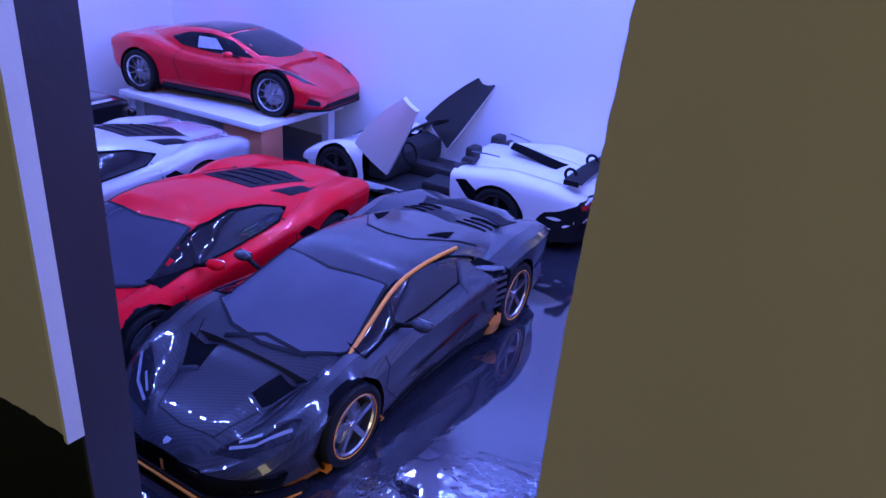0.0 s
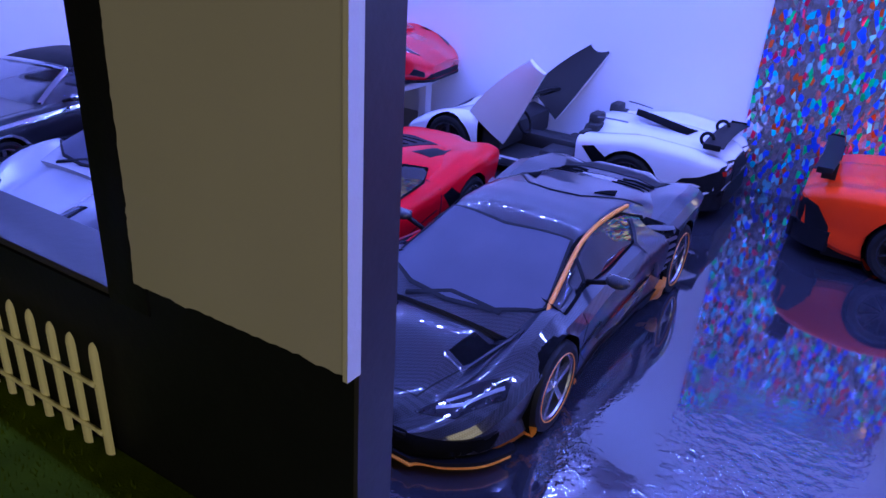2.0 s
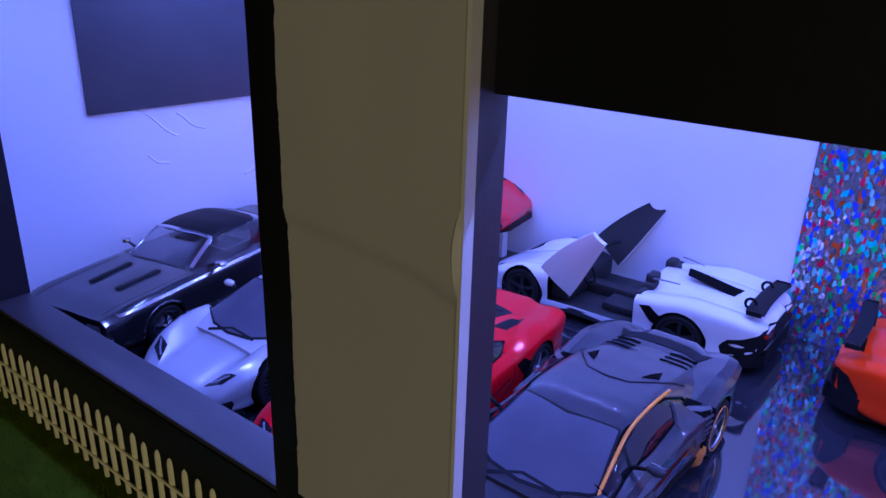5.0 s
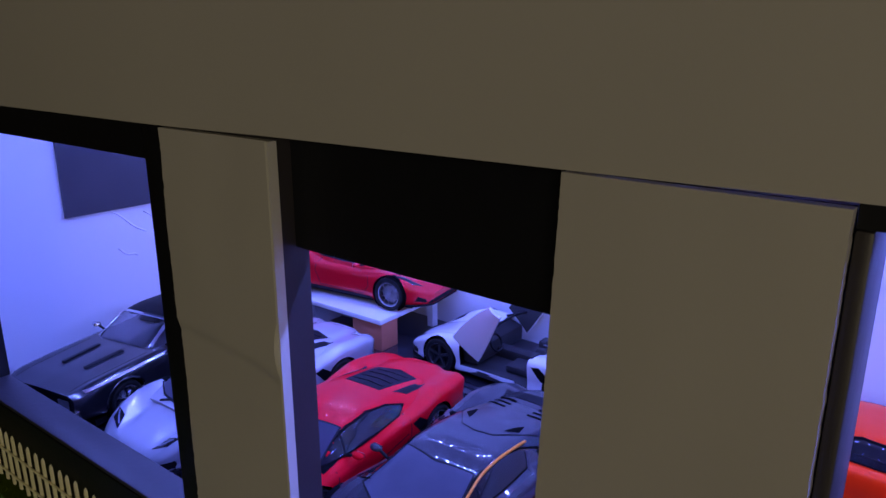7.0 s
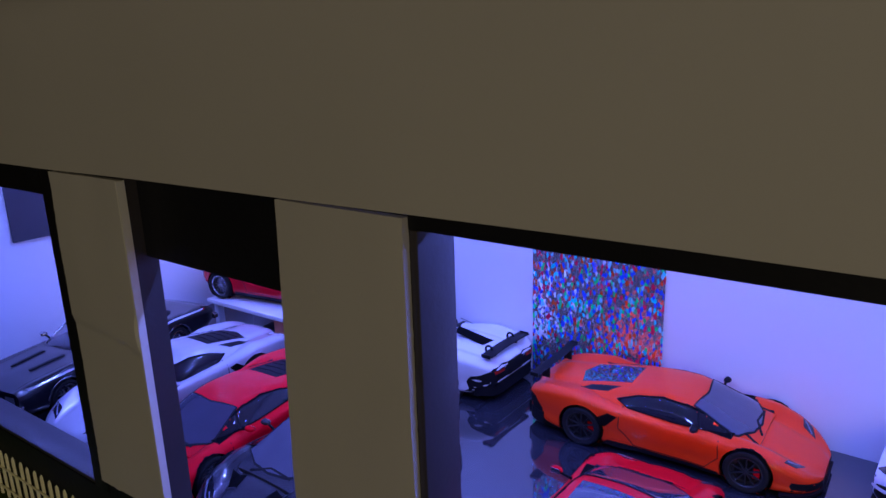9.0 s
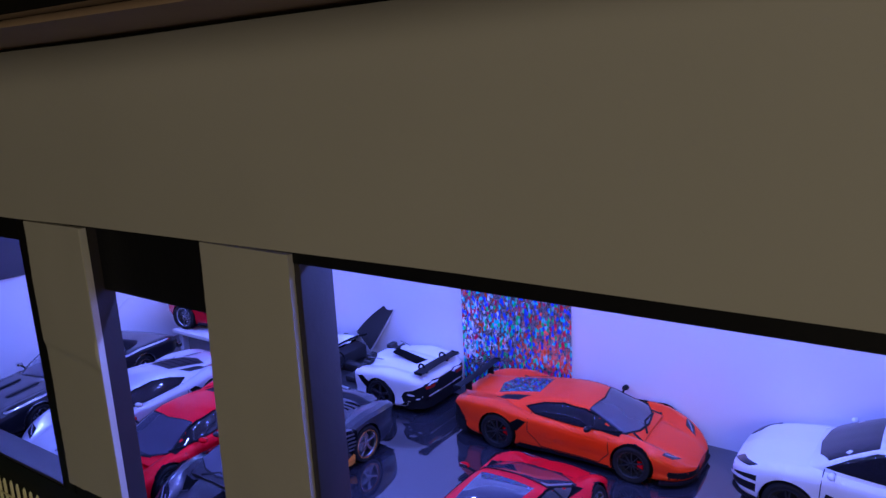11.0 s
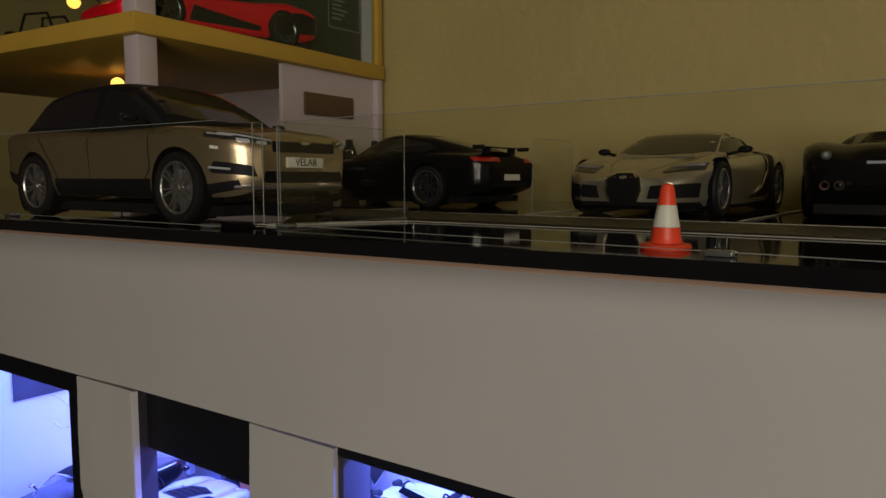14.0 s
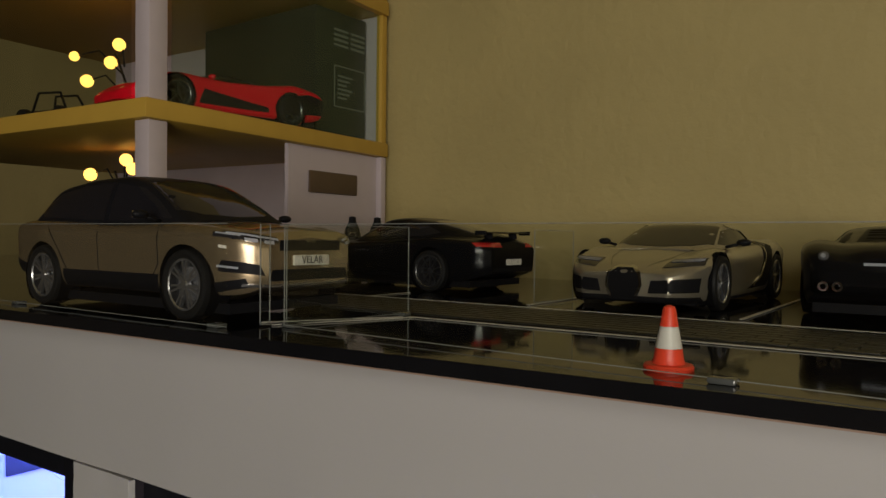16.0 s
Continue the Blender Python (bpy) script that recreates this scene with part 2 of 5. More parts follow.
def finish(name, bm, material, angle=25):
    sharpen(bm, angle)
    me = bpy.data.meshes.new(name)
    bm.to_mesh(me)
    bm.free()
    me.materials.append(material)
    return new(name, me)


def part(name, bm, material, parent, label="", angle=25):
    ob = finish(name, bm, material, angle)
    ob.parent = parent
    if label:
        ob["label"] = label
    return ob


def thing(name, m, label, category, group=""):
    e = new(name)
    e.empty_display_size = 0.02
    e.matrix_world = m
    return tagged(e, label, category, group)


def box_bm(x0, x1, y0, y1, z0, z1, bevel=0.0, bm=None):
    b = bmesh.new()
    bmesh.ops.create_cube(b, size=1)
    for v in b.verts:
        v.co = Vector((x0 + (v.co.x + .5) * (x1 - x0), y0 + (v.co.y + .5) * (y1 - y0), z0 + (v.co.z + .5) * (z1 - z0)))
    if bevel:
        bmesh.ops.bevel(b, geom=b.edges[:], offset=bevel, segments=2, affect="EDGES", profile=0.5)
    if bm is not None:
        return join(bm, b)
    return b


def join(bm, b, m=None):
    me = bpy.data.meshes.new("tmp")
    if m is not None:
        b.transform(m)
    b.to_mesh(me)
    b.free()
    bm.from_mesh(me)
    bpy.data.meshes.remove(me)
    return bm


def structure(name, bm, material, label, category="wall"):
    return tagged(finish(name, bm, material), label, category, kind="structure")


def lathe(profile, n=32, axis="y"):
    """Ring profile of (radius, offset along the axis)."""
    bm = bmesh.new()
    rings = []
    for r, o in profile:
        ring = []
        for i in range(n):
            a = 2 * math.pi * i / n
            c, s = r * math.cos(a), r * math.sin(a)
            ring.append(bm.verts.new((c, o, s) if axis == "y" else (c, s, o)))
        rings.append(ring)
    for a, b in zip(rings, rings[1:]):
        for i in range(n):
            j = (i + 1) % n
            bm.faces.new((a[i], a[j], b[j], b[i]))
    bmesh.ops.recalc_face_normals(bm, faces=bm.faces[:])
    return bm


def tube(points, r, n=8):
    bm = bmesh.new()
    rings = []
    pts = [Vector(p) for p in points]
    for i, p in enumerate(pts):
        d = (pts[min(i + 1, len(pts) - 1)] - pts[max(i - 1, 0)]).normalized()
        q = d.to_track_quat("Z", "Y")
        rings.append([bm.verts.new(p + q @ Vector((r * math.cos(2 * math.pi * k / n), r * math.sin(2 * math.pi * k / n), 0))) for k in range(n)])
    for a, b in zip(rings, rings[1:]):
        for k in range(n):
            j = (k + 1) % n
            bm.faces.new((a[k], a[j], b[j], b[k]))
    bm.faces.new(rings[0][::-1])
    bm.faces.new(rings[-1])
    return bm


# ---------- model cars, 1:18, drawn in full-size metres: x ahead, y to the left, z up ----------
from mathutils.bvhtree import BVHTree
K = 1 / 18


BLUR = np.linspace(-1, 1, 9)
WEIGHT = (1 - np.abs(BLUR)) + .1


def curve(table, x, reach=.15):
    """Rounded reading of a table of (x, value), rising in x: straight runs stay straight, corners are eased."""
    xs, vs = [p[0] for p in table], [p[1] for p in table]
    r = min(reach, max(.004, x - xs[0]), max(.004, xs[-1] - x)) if xs[0] < x < xs[-1] else .004
    return float(np.sum(np.interp(x + BLUR * r, xs, vs) * WEIGHT) / np.sum(WEIGHT))


def straight(table, x):
    """Straight-line reading of the same kind of table, for crisp edges."""
    return float(np.interp(x, [p[0] for p in table], [p[1] for p in table]))


def section(pts, counts):
    """Points along a polyline, each leg split."""
    out = []
    for (a, b), n in zip(zip(pts, pts[1:]), counts):
        for k in range(n):
            t = k / n
            out.append((a[0] + (b[0] - a[0]) * t, a[1] + (b[1] - a[1]) * t))
    out.append(pts[-1])
    return out


def round_off(pts, times=1):
    for _ in range(times):
        pts = [pts[0]] + [((a[0] + 2 * b[0] + c[0]) / 4, (a[1] + 2 * b[1] + c[1]) / 4) for a, b, c in zip(pts, pts[1:], pts[2:])] + [pts[-1]]
    return pts


def loft(stations, sections, cap=True):
    """Both halves of a body from half sections of (y, z) that begin on the middle line."""
    bm = bmesh.new()
    rows = []
    for x, sec in zip(stations, sections):
        left = [bm.verts.new((x, y, z)) for y, z in sec]
        right = [left[0]] + [bm.verts.new((x, -y, z)) for y, z in sec[1:]]
        rows.append((left, right))
    for (l0, r0), (l1, r1) in zip(rows, rows[1:]):
        for k in range(len(l0) - 1):
            bm.faces.new((l0[k], l1[k], l1[k + 1], l0[k + 1]))
            bm.faces.new((r0[k], r0[k + 1], r1[k + 1], r1[k]))
    if cap:
        for l, r in (rows[0], rows[-1]):
            bm.faces.new(l + r[:0:-1])
    bmesh.ops.recalc_face_normals(bm, faces=bm.faces[:])
    return bm


def cut_arches(bm, centres, radius, ymin):
    for cx, cz in centres:
        dead = []
        for f in bm.faces:
            c = f.calc_center_median()
            if abs(c.y) > ymin and math.hypot(c.x - cx, c.z - cz) < radius and len(f.verts) == 4:
                dead.append(f)
        deadset = set(dead)
        edge = {v for f in dead for v in f.verts if any(g not in deadset for g in v.link_faces)}
        for v in edge:
            d = Vector((v.co.x - cx, 0, v.co.z - cz))
            if d.length > 1e-5 and abs(v.co.y) > ymin:
                d = d.normalized() * radius
                v.co.x, v.co.z = cx + d.x, cz + d.z
        bmesh.ops.delete(bm, geom=dead, context="FACES")


class Skin:
    """A surface to lay panels on, with smooth normals."""

    def __init__(self, bm):
        bm.normal_update()
        self.bvh = BVHTree.FromBMesh(bm)
        self.faces = [[(v.co.copy(), v.normal.copy()) for v in f.verts] for f in bm.faces]

    def cast(self, o, d):
        loc, nor, i, _ = self.bvh.ray_cast(o, d)
        if loc is None:
            return None, None
        if len(self.faces[i]) > 4:
            return loc, nor
        n = Vector()
        for co, vn in self.faces[i]:
            if vn.dot(nor) > .75:
                n += vn / ((co - loc).length + 1e-4)
        return loc, n.normalized() if n.length > 0 else nor


def patch(bvh, outline, axis, proud=0.006, step=0.05, side=1):
    """A thin panel that follows the body: the outline is in (x, y) from above, (x, z) from the side, or (y, z) from the front (+) or the rear (-)."""
    n = len(outline)
    bm = bmesh.new()
    dense = []
    for (a, b) in zip(outline, outline[1:] + outline[:1]):
        k = max(1, int(math.hypot(b[0] - a[0], b[1] - a[1]) / step))
        dense += [(a[0] + (b[0] - a[0]) * i / k, a[1] + (b[1] - a[1]) * i / k) for i in range(k)]
    flat = bmesh.new()
    f = flat.faces.new([flat.verts.new((p[0], p[1], 0)) for p in dense])
    bmesh.ops.triangulate(flat, faces=[f])
    for _ in range(2):
        long = [e for e in flat.edges if e.calc_length() > step * 1.3]
        if long:
            bmesh.ops.subdivide_edges(flat, edges=long, cuts=1)
            bmesh.ops.triangulate(flat, faces=flat.faces[:])
    far = {"top": Vector((0, 0, 5)), "side": Vector((0, 5 * side, 0)), "front": Vector((6, 0, 0)), "rear": Vector((-6, 0, 0))}[axis]
    hits = {}
    for v in flat.verts:
        a, b = v.co.x, v.co.y
        if axis == "top":
            o = Vector((a, b * side, 5))
        elif axis == "side":
            o = Vector((a, 5 * side, b))
        else:
            o = Vector((far.x, a * side, b))
        loc, nor = bvh.cast(o, -far.normalized())
        hits[v] = (loc, nor, o)
    known = [h[0] for h in hits.values() if h[0] is not None]
    top, low, normals = {}, {}, []
    for v, (loc, nor, o) in hits.items():
        if loc is None:
            if not known:
                continue
            near = min(known, key=lambda q: (q - o).cross(far.normalized()).length)
            loc = o + far.normalized() * ((near - o).dot(far.normalized()))
            nor = far.normalized()
        if nor.dot(far) < 0:
            nor = -nor
        nn = (nor + far.normalized()).normalized()
        top[v] = bm.verts.new(loc + nn * proud)
        normals.append(nor.copy())
        low[v] = bm.verts.new(loc - nn * 0.01)
        normals.append(nor.copy())
    if len(top) == len(hits):
        for f in flat.faces:
            bm.faces.new([top[v] for v in f.verts])
        for e in flat.edges:
            if len(e.link_faces) == 1:
                a, b = e.verts
                bm.faces.new((top[a], low[a], low[b], top[b]))
    flat.free()
    bmesh.ops.recalc_face_normals(bm, faces=bm.faces[:])
    return bm, normals


def scaled(bm):
    bm.transform(Matrix.Scale(K, 4))
    return bm


def wheel(parent, x, y, r, width, spokes, rim_mat, style="five", side=1, ring=None, name="wheel", calliper=None):
    rr = r * 0.74
    w = width / 2
    t = part(name, scaled(lathe([(rr, -w * .9), (r * .86, -w), (r * .96, -w * .93), (r, -w * .6), (r, w * .6), (r * .96, w * .93), (r * .86, w), (rr, w * .9), (rr * .97, w * .6), (rr * .97, -w * .9), (rr, -w * .9)], 40)), M_TYRE, parent)
    t.matrix_parent_inverse = Matrix.Identity(4)
    t.location = (x * K, y * K, r * K)
    s = side
    rim = lathe([(rr * .99, s * w * .86), (rr * .9, s * w * .8), (rr * .88, s * w * .2), (rr * .3, s * w * .1), (rr * .02, s * w * .1)], 40)
    part("rim_barrel", scaled(rim), M_RIMB, t)
    sp = bmesh.new()
    for i in range(spokes):
        a = 2 * math.pi * i / spokes
        pairs = (-.13, .13) if style == "twin" else (0,)
        for off in pairs:
            tw = rr * (.10 if style == "twin" else .17 if style == "five" else .07)
            b = box_bm(-tw / 2, tw / 2, s * w * .45, s * w * .75, rr * .12, rr * .95)
            for v in b.verts:
                if v.co.z > rr * .5:
                    v.co.x *= 1.25 if style == "five" else .8
                    v.co.y += s * w * .08
            join(sp, b, Matrix.Rotation(a + off, 4, "Y"))
    join(sp, lathe([(.001, s * w * .84), (rr * .13, s * w * .82), (rr * .2, s * w * .6), (rr * .2, s * w * .4)], 16))
    join(sp, lathe([(rr * .99, s * w * .9), (rr * .94, s * w * .92), (rr * .9, s * w * .8), (rr * .9, s * w * .6)], 40))
    part("rim", scaled(sp), rim_mat, t)
    part("brake_disc", scaled(lathe([(rr * .2, s * w * .28), (rr * .68, s * w * .28), (rr * .68, s * w * .2)], 28)), M_RIMS if rim_mat is not M_RIMB else M_TRIM, t)
    if calliper:
        b = box_bm(rr * .42, rr * .78, s * w * .22, s * w * .42, -rr * .3, rr * .3, 0.01)
        part("calliper", scaled(b), calliper, t)
    if ring:
        part("rim_ring", scaled(lathe([(rr * 1.035, s * w * .97), (rr * 1.02, s * w * 1.01), (rr * .995, s * w * .97)], 48)), ring, t)
    return t


def open_cockpit(car, bm, x0, x1, sill):
    """Cuts the cockpit and both doorways out of a body and sets a dark tub in."""
    dead = [f for f in bm.faces if x0 < f.calc_center_median().x < x1 and f.calc_center_median().z > sill and len(f.verts) == 4]
    bmesh.ops.delete(bm, geom=dead, context="FACES")
    part("tub", scaled(box_bm(x0 - .02, x1 + .02, -.90, .90, .15, sill - .01, .01)), M_SEAT, car, "black cockpit floor")
    part("rear_bulkhead", scaled(box_bm(x0 - .06, x0 + .02, -.86, .86, .2, .84, .01)), M_SEAT, car)
    dash = box_bm(x1 - .30, x1 + .03, -.80, .80, .30, .70, .05)
    for v in dash.verts:
        if v.co.z > .5 and v.co.x < x1 - .15:
            v.co.z -= .06
    part("dashboard", scaled(dash), M_SEAT, car)
    part("tunnel", scaled(box_bm(x0, x1 - .2, -.13, .13, sill - .02, .46, .04)), M_SEAT, car)
    ring = lathe([(.165 + .02 * math.cos(a), .02 * math.sin(a)) for a in [k * math.pi / 4 for k in range(9)]], 24, "z")
    ring.transform(Matrix.Translation((x1 - .42, .36, .66)) @ Matrix.Rotation(radians(-65), 4, "Y"))
    part("steering_wheel", scaled(ring), M_TRIM, car)
    for s in (1, -1):
        sb = box_bm(-.42, .12, s * .38 - .23, s * .38 + .23, .26, .40, .04)
        back = box_bm(-.56, -.36, s * .38 - .22, s * .38 + .22, .34, .90, .05)
        head = box_bm(-.66, -.50, s * .38 - .13, s * .38 + .13, .86, 1.02, .04)
        for v in back.verts:
            v.co.x -= (v.co.z - .34) * .25
        join(sb, back)
        join(sb, head)
        part("seat", scaled(sb), M_SEAT, car)
        part("screen_pillar", scaled(tube([(x1 + .12, s * .74, .72), (x1 - .15, s * .69, .84), (x1 - .48, s * .60, 1.0)], .028)), M_TRIM, car)
    part("screen_rail", scaled(tube([(x1 - .48, -.60, 1.0), (x1 - .44, -.3, 1.03), (x1 - .43, 0, 1.035), (x1 - .44, .3, 1.03), (x1 - .48, .60, 1.0)], .024)), M_TRIM, car)
    glass = bmesh.new()
    lo = [glass.verts.new((x1 + .12 - .05 * abs(k), k * .74 / 3, .73)) for k in range(-3, 4)]
    hi = [glass.verts.new((x1 - .43 - .015 * abs(k), k * .60 / 3, 1.03 - .01 * abs(k))) for k in range(-3, 4)]
    for k in range(6):
        glass.faces.new((lo[k], lo[k + 1], hi[k + 1], hi[k]))
    bmesh.ops.solidify(glass, geom=glass.faces[:], thickness=.012)
    part("windscreen", scaled(glass), M_CLEAR, car, "clear windscreen")


def see_through(car, cb, z_roof, x_rear):
    """Splits a cabin into a solid roof and clear glazing below it."""
    glass = cb.copy()
    for b, keep in ((cb, True), (glass, False)):
        dead = []
        for f in b.faces:
            c = f.calc_center_median()
            solid = c.z > z_roof or c.x < x_rear
            if solid != keep or len(f.verts) != 4:
                dead.append(f)
        bmesh.ops.delete(b, geom=dead, context="FACES")
    bmesh.ops.solidify(cb, geom=cb.faces[:], thickness=.035)
    part("roof", scaled(cb), M_TRIM, car, "black hard roof")
    g = part("glazing", scaled(glass), M_CLEAR, car, "clear side and front glass")
    g.visible_shadow = False
    for s in (1, -1):
        sb = box_bm(-.55, -.05, s * .36 - .22, s * .36 + .22, .80, .96, .04)
        join(sb, box_bm(-.66, -.50, s * .36 - .22, s * .36 + .22, .84, 1.12, .04))
        part("seat", scaled(sb), M_SEAT, car)


def make_car(name, m, label, spec):
    """One model car from a table of its lines, in full-size metres."""
    car = thing(name, m, label, "model car", spec.get("group", ""))
    L0, L1 = spec["rear"], spec["nose"]
    N = 120
    xs = [L0 + (L1 - L0) * i / N for i in range(N + 1)]
    secs = []
    for x in xs:
        hw, top, sh, bot = (curve(spec[k], x) for k in ("half", "top", "shoulder", "bottom"))
        fen = curve(spec["fender"], x) if "fender" in spec else sh
        w1 = hw * spec.get("flat", 0.58)
        if spec.get("crest"):
            fen = max(fen, sh)
            low = min(top, fen) - spec["crest"] * min(1, max(0, (L1 - x) / .5))
            zs = max(min(sh - .03, fen - .07), bot + .03)
            pts = [(0, top), (hw * .32, top - .004), (hw * .50, low), (hw * .72, fen - .012), (hw * .82, fen), (hw * .94, (fen * .66 + zs * .34)),
                   (hw, zs), (hw * .985, zs + (bot - zs) * .35), (hw * spec.get("tuck", .95), zs + (bot - zs) * .62), (hw * .97, bot + .05), (hw * .9, bot)]
            s = section(pts, (4, 4, 4, 3, 3, 3, 3, 3, 3, 1))
        else:
            pts = [(0, top), (w1, top - spec.get("crown", 0.02)), (hw * .86, max(fen, sh)), (hw, sh - .03 if sh - .03 > bot else bot + .02), (hw * spec.get("tuck", .97), (sh + bot) / 2), (hw * .97, bot + .05), (hw * .9, bot)]
            s = section(pts, (7, 5, 3, 4, 4, 1))
        secs.append(round_off(s, spec.get("soft", 1)) + [(0, bot)])
    bm = loft(xs, secs)
    wr = spec.get("wheel", 0.35)
    wrf = spec.get("wheel_front", wr)
    arches = [(spec["axle_f"], wrf), (spec["axle_r"], wr)]
    for (ax, r) in arches:
        cut_arches(bm, [(ax, r)], r * 1.12, curve(spec["half"], ax) * .80)
    if "open" in spec:
        open_cockpit(car, bm, *spec["open"])
    part("body", scaled(bm), spec["paint"], car, angle=spec.get("sharp", 24))
    # wells
    for ax, r in arches:
        hw = curve(spec["half"], ax)
        for s in (1, -1):
            b = lathe([(r * 1.135, s * (hw - .03)), (r * 1.12, s * (hw - .3)), (.02, s * (hw - .3))], 36)
            for v in b.verts:
                v.co.x += ax
                v.co.z = max(.06, v.co.z + r)
            part("wheel_well", scaled(b), M_WELL, car)
    # cabin
    cab = spec["cabin"]
    c0, c1 = cab["z"][0][0], cab["z"][-1][0]
    n2 = 60
    cx = [c0 + (c1 - c0) * i / n2 for i in range(n2 + 1)]
    csec = []
    for x in cx:
        zt, wt = curve(cab["z"], x, .09 if cab.get("crisp") else .2), curve(cab["w"], x)
        zb = curve(spec["shoulder"], x) - .06
        wb = min(curve(cab["base"], x), curve(spec["half"], x) * .93)
        zt = max(zt, zb + .005)
        zm = max(zt - .075, zb + .003)
        csec.append(round_off(section([(0, zt), (wt * .5, zt - .006), (wt * .85, zt - .028), (wt, zm), (wt + (wb - wt) * .55, zm + (zb - zm) * .45), (wb, zb)], (4, 3, 3, 4, 4)), 1))
    cb = loft(cx, csec)
    cabin_bvh = Skin(cb)
    if "clear" in cab:
        see_through(car, cb.copy(), *cab["clear"])
    if "open" in spec or "clear" in cab:
        cb.free()
    else:
        part("roof", scaled(cb), spec.get("roof_paint", spec["paint"]), car, angle=28)
    if "edge_tube" in spec:
        tm, t0, t1 = spec["edge_tube"]
        for s in (1,):
            pts = []
            for i in range(25):
                x = t0 + (t1 - t0) * i / 24
                pts.append((x, s * (curve(cab["w"], x) * .985 + .012), max(curve(cab["z"], x) - .05, curve(spec["shoulder"], x) + .0)))
            part("pillar_stripe", scaled(tube(pts, .020)), tm, car)
    both = bmesh.new()
    # whole skin for panels
    me = bpy.data.meshes.new("tmp")
    b2 = loft(xs, secs)
    b2.to_mesh(me)
    both.from_mesh(me)
    b2.free()
    cb2 = loft(cx, csec)
    cb2.to_mesh(me)
    both.from_mesh(me)
    cb2.free()
    bpy.data.meshes.remove(me)
    skin = Skin(both)
    both.free()
    for pname, material, axis, pts, *opt in spec.get("panels", []):
        o = opt[0] if opt else {}
        sides = (1, -1) if o.get("both", axis == "side") else (1,)
        for s in sides:
            b, normals = patch(cabin_bvh if o.get("on") == "cabin" else skin, pts, axis, o.get("proud", .006), o.get("step", .06), s)
            po = part(pname, scaled(b), material, car, o.get("label", ""))
            if len(normals) == len(po.data.vertices):
                po.data.normals_split_custom_set_from_vertices(normals)
    # wheels
    for ax, r, wd in ((spec["axle_f"], wrf, spec.get("tyre_f", .25)), (spec["axle_r"], wr, spec.get("tyre_r", .32))):
        hw = curve(spec["half"], ax)
        for s in (1, -1):
            wheel(car, ax, s * (hw - wd / 2 - .005), r, wd, spec.get("spokes", 5), spec.get("rim", M_RIMS), spec.get("style", "five"), s, spec.get("ring"), calliper=spec.get("calliper"))
    # mirrors
    mx, my, mz = spec.get("mirror", (0.55, 0.98, 0.9))
    for s in (1, -1) if spec.get("mirrors", True) else ():
        b = bmesh.new()
        bmesh.ops.create_uvsphere(b, u_segments=14, v_segments=8, radius=1)
        for v in b.verts:
            v.co = Vector((v.co.x * .08 * (1 if v.co.x > 0 else .35) + mx, v.co.y * .10 + s * my, v.co.z * .05 + mz))
        mr = part("mirror", scaled(b), spec.get("mirror_paint", spec["paint"]), car)
        part("mirror_arm", scaled(tube([(mx, s * (my - .06), mz - .02), (mx + .02, s * (my - .24), mz - .07)], .022)), M_TRIM, mr)
        part("mirror_glass", scaled(box_bm(mx - .034, mx - .028, s * my - .08, s * my + .08, mz - .035, mz + .035, .006)), M_CHROME, mr)
    # underside
    hw = curve(spec["half"], 0)
    part("underbody", scaled(box_bm(L0 + .35, L1 - .35, -hw * .85, hw * .85, .09, .2)), M_TRIM, car)
    for lname, lmat, xa, xb, z0, z1, out in spec.get("lips", []):
        lb = bmesh.new()
        rows = []
        for i in range(17):
            x = xa + (xb - xa) * i / 16
            w = curve(spec["half"], x) + out
            ww = w * (1 if 0 < i < 16 else .96)
            rows.append([lb.verts.new((x, yy, zz)) for yy, zz in ((-ww, z0), (ww, z0), (ww, z1), (-ww, z1))])
        for a, d in zip(rows, rows[1:]):
            for k in range(4):
                lb.faces.new((a[k], a[(k + 1) % 4], d[(k + 1) % 4], d[k]))
        lb.faces.new(rows[0])
        lb.faces.new(rows[-1][::-1])
        bmesh.ops.recalc_face_normals(lb, faces=lb.faces[:])
        part(lname, scaled(lb), lmat, car)
    for bname, material, dims in spec.get("boxes", []):
        b = box_bm(*dims, min(.02, (dims[5] - dims[4]) * .3))
        part(bname, scaled(b), material, car)
    return car


def wing(car, x, z, half, chord, posts=True, material=None, tilt=0.05, base=None):
    material = material or M_TRIM
    b = bmesh.new()
    rows = []
    for i in range(17):
        y = -half + 2 * half * i / 16
        e = abs(y) / half
        rows.append([b.verts.new((x + dx - .04 * e * e, y, z + dz + tilt * dx)) for dx, dz in ((-chord / 2, .008), (-chord * .1, .02), (chord / 2, .0), (-chord * .1, -.004))])
    for a, c in zip(rows, rows[1:]):
        for k in range(4):
            b.faces.new((a[k], a[(k + 1) % 4], c[(k + 1) % 4], c[k]))
    b.faces.new(rows[0])
    b.faces.new(rows[-1][::-1])
    bmesh.ops.recalc_face_normals(b, faces=b.faces[:])
    w = part("rear_wing", scaled(b), material, car)
    if posts:
        for s in (1, -1):
            part("wing_end", scaled(box_bm(x - chord * .5, x + chord * .3, s * half - .012, s * half + .012, z - .035, z + .035, .006)), material, w)
            part("wing_post", scaled(box_bm(x - .05, x + .10, s * half * .55 - .015, s * half * .55 + .015, (base or z - .2), z + .005, .005)), material, w)
    return w


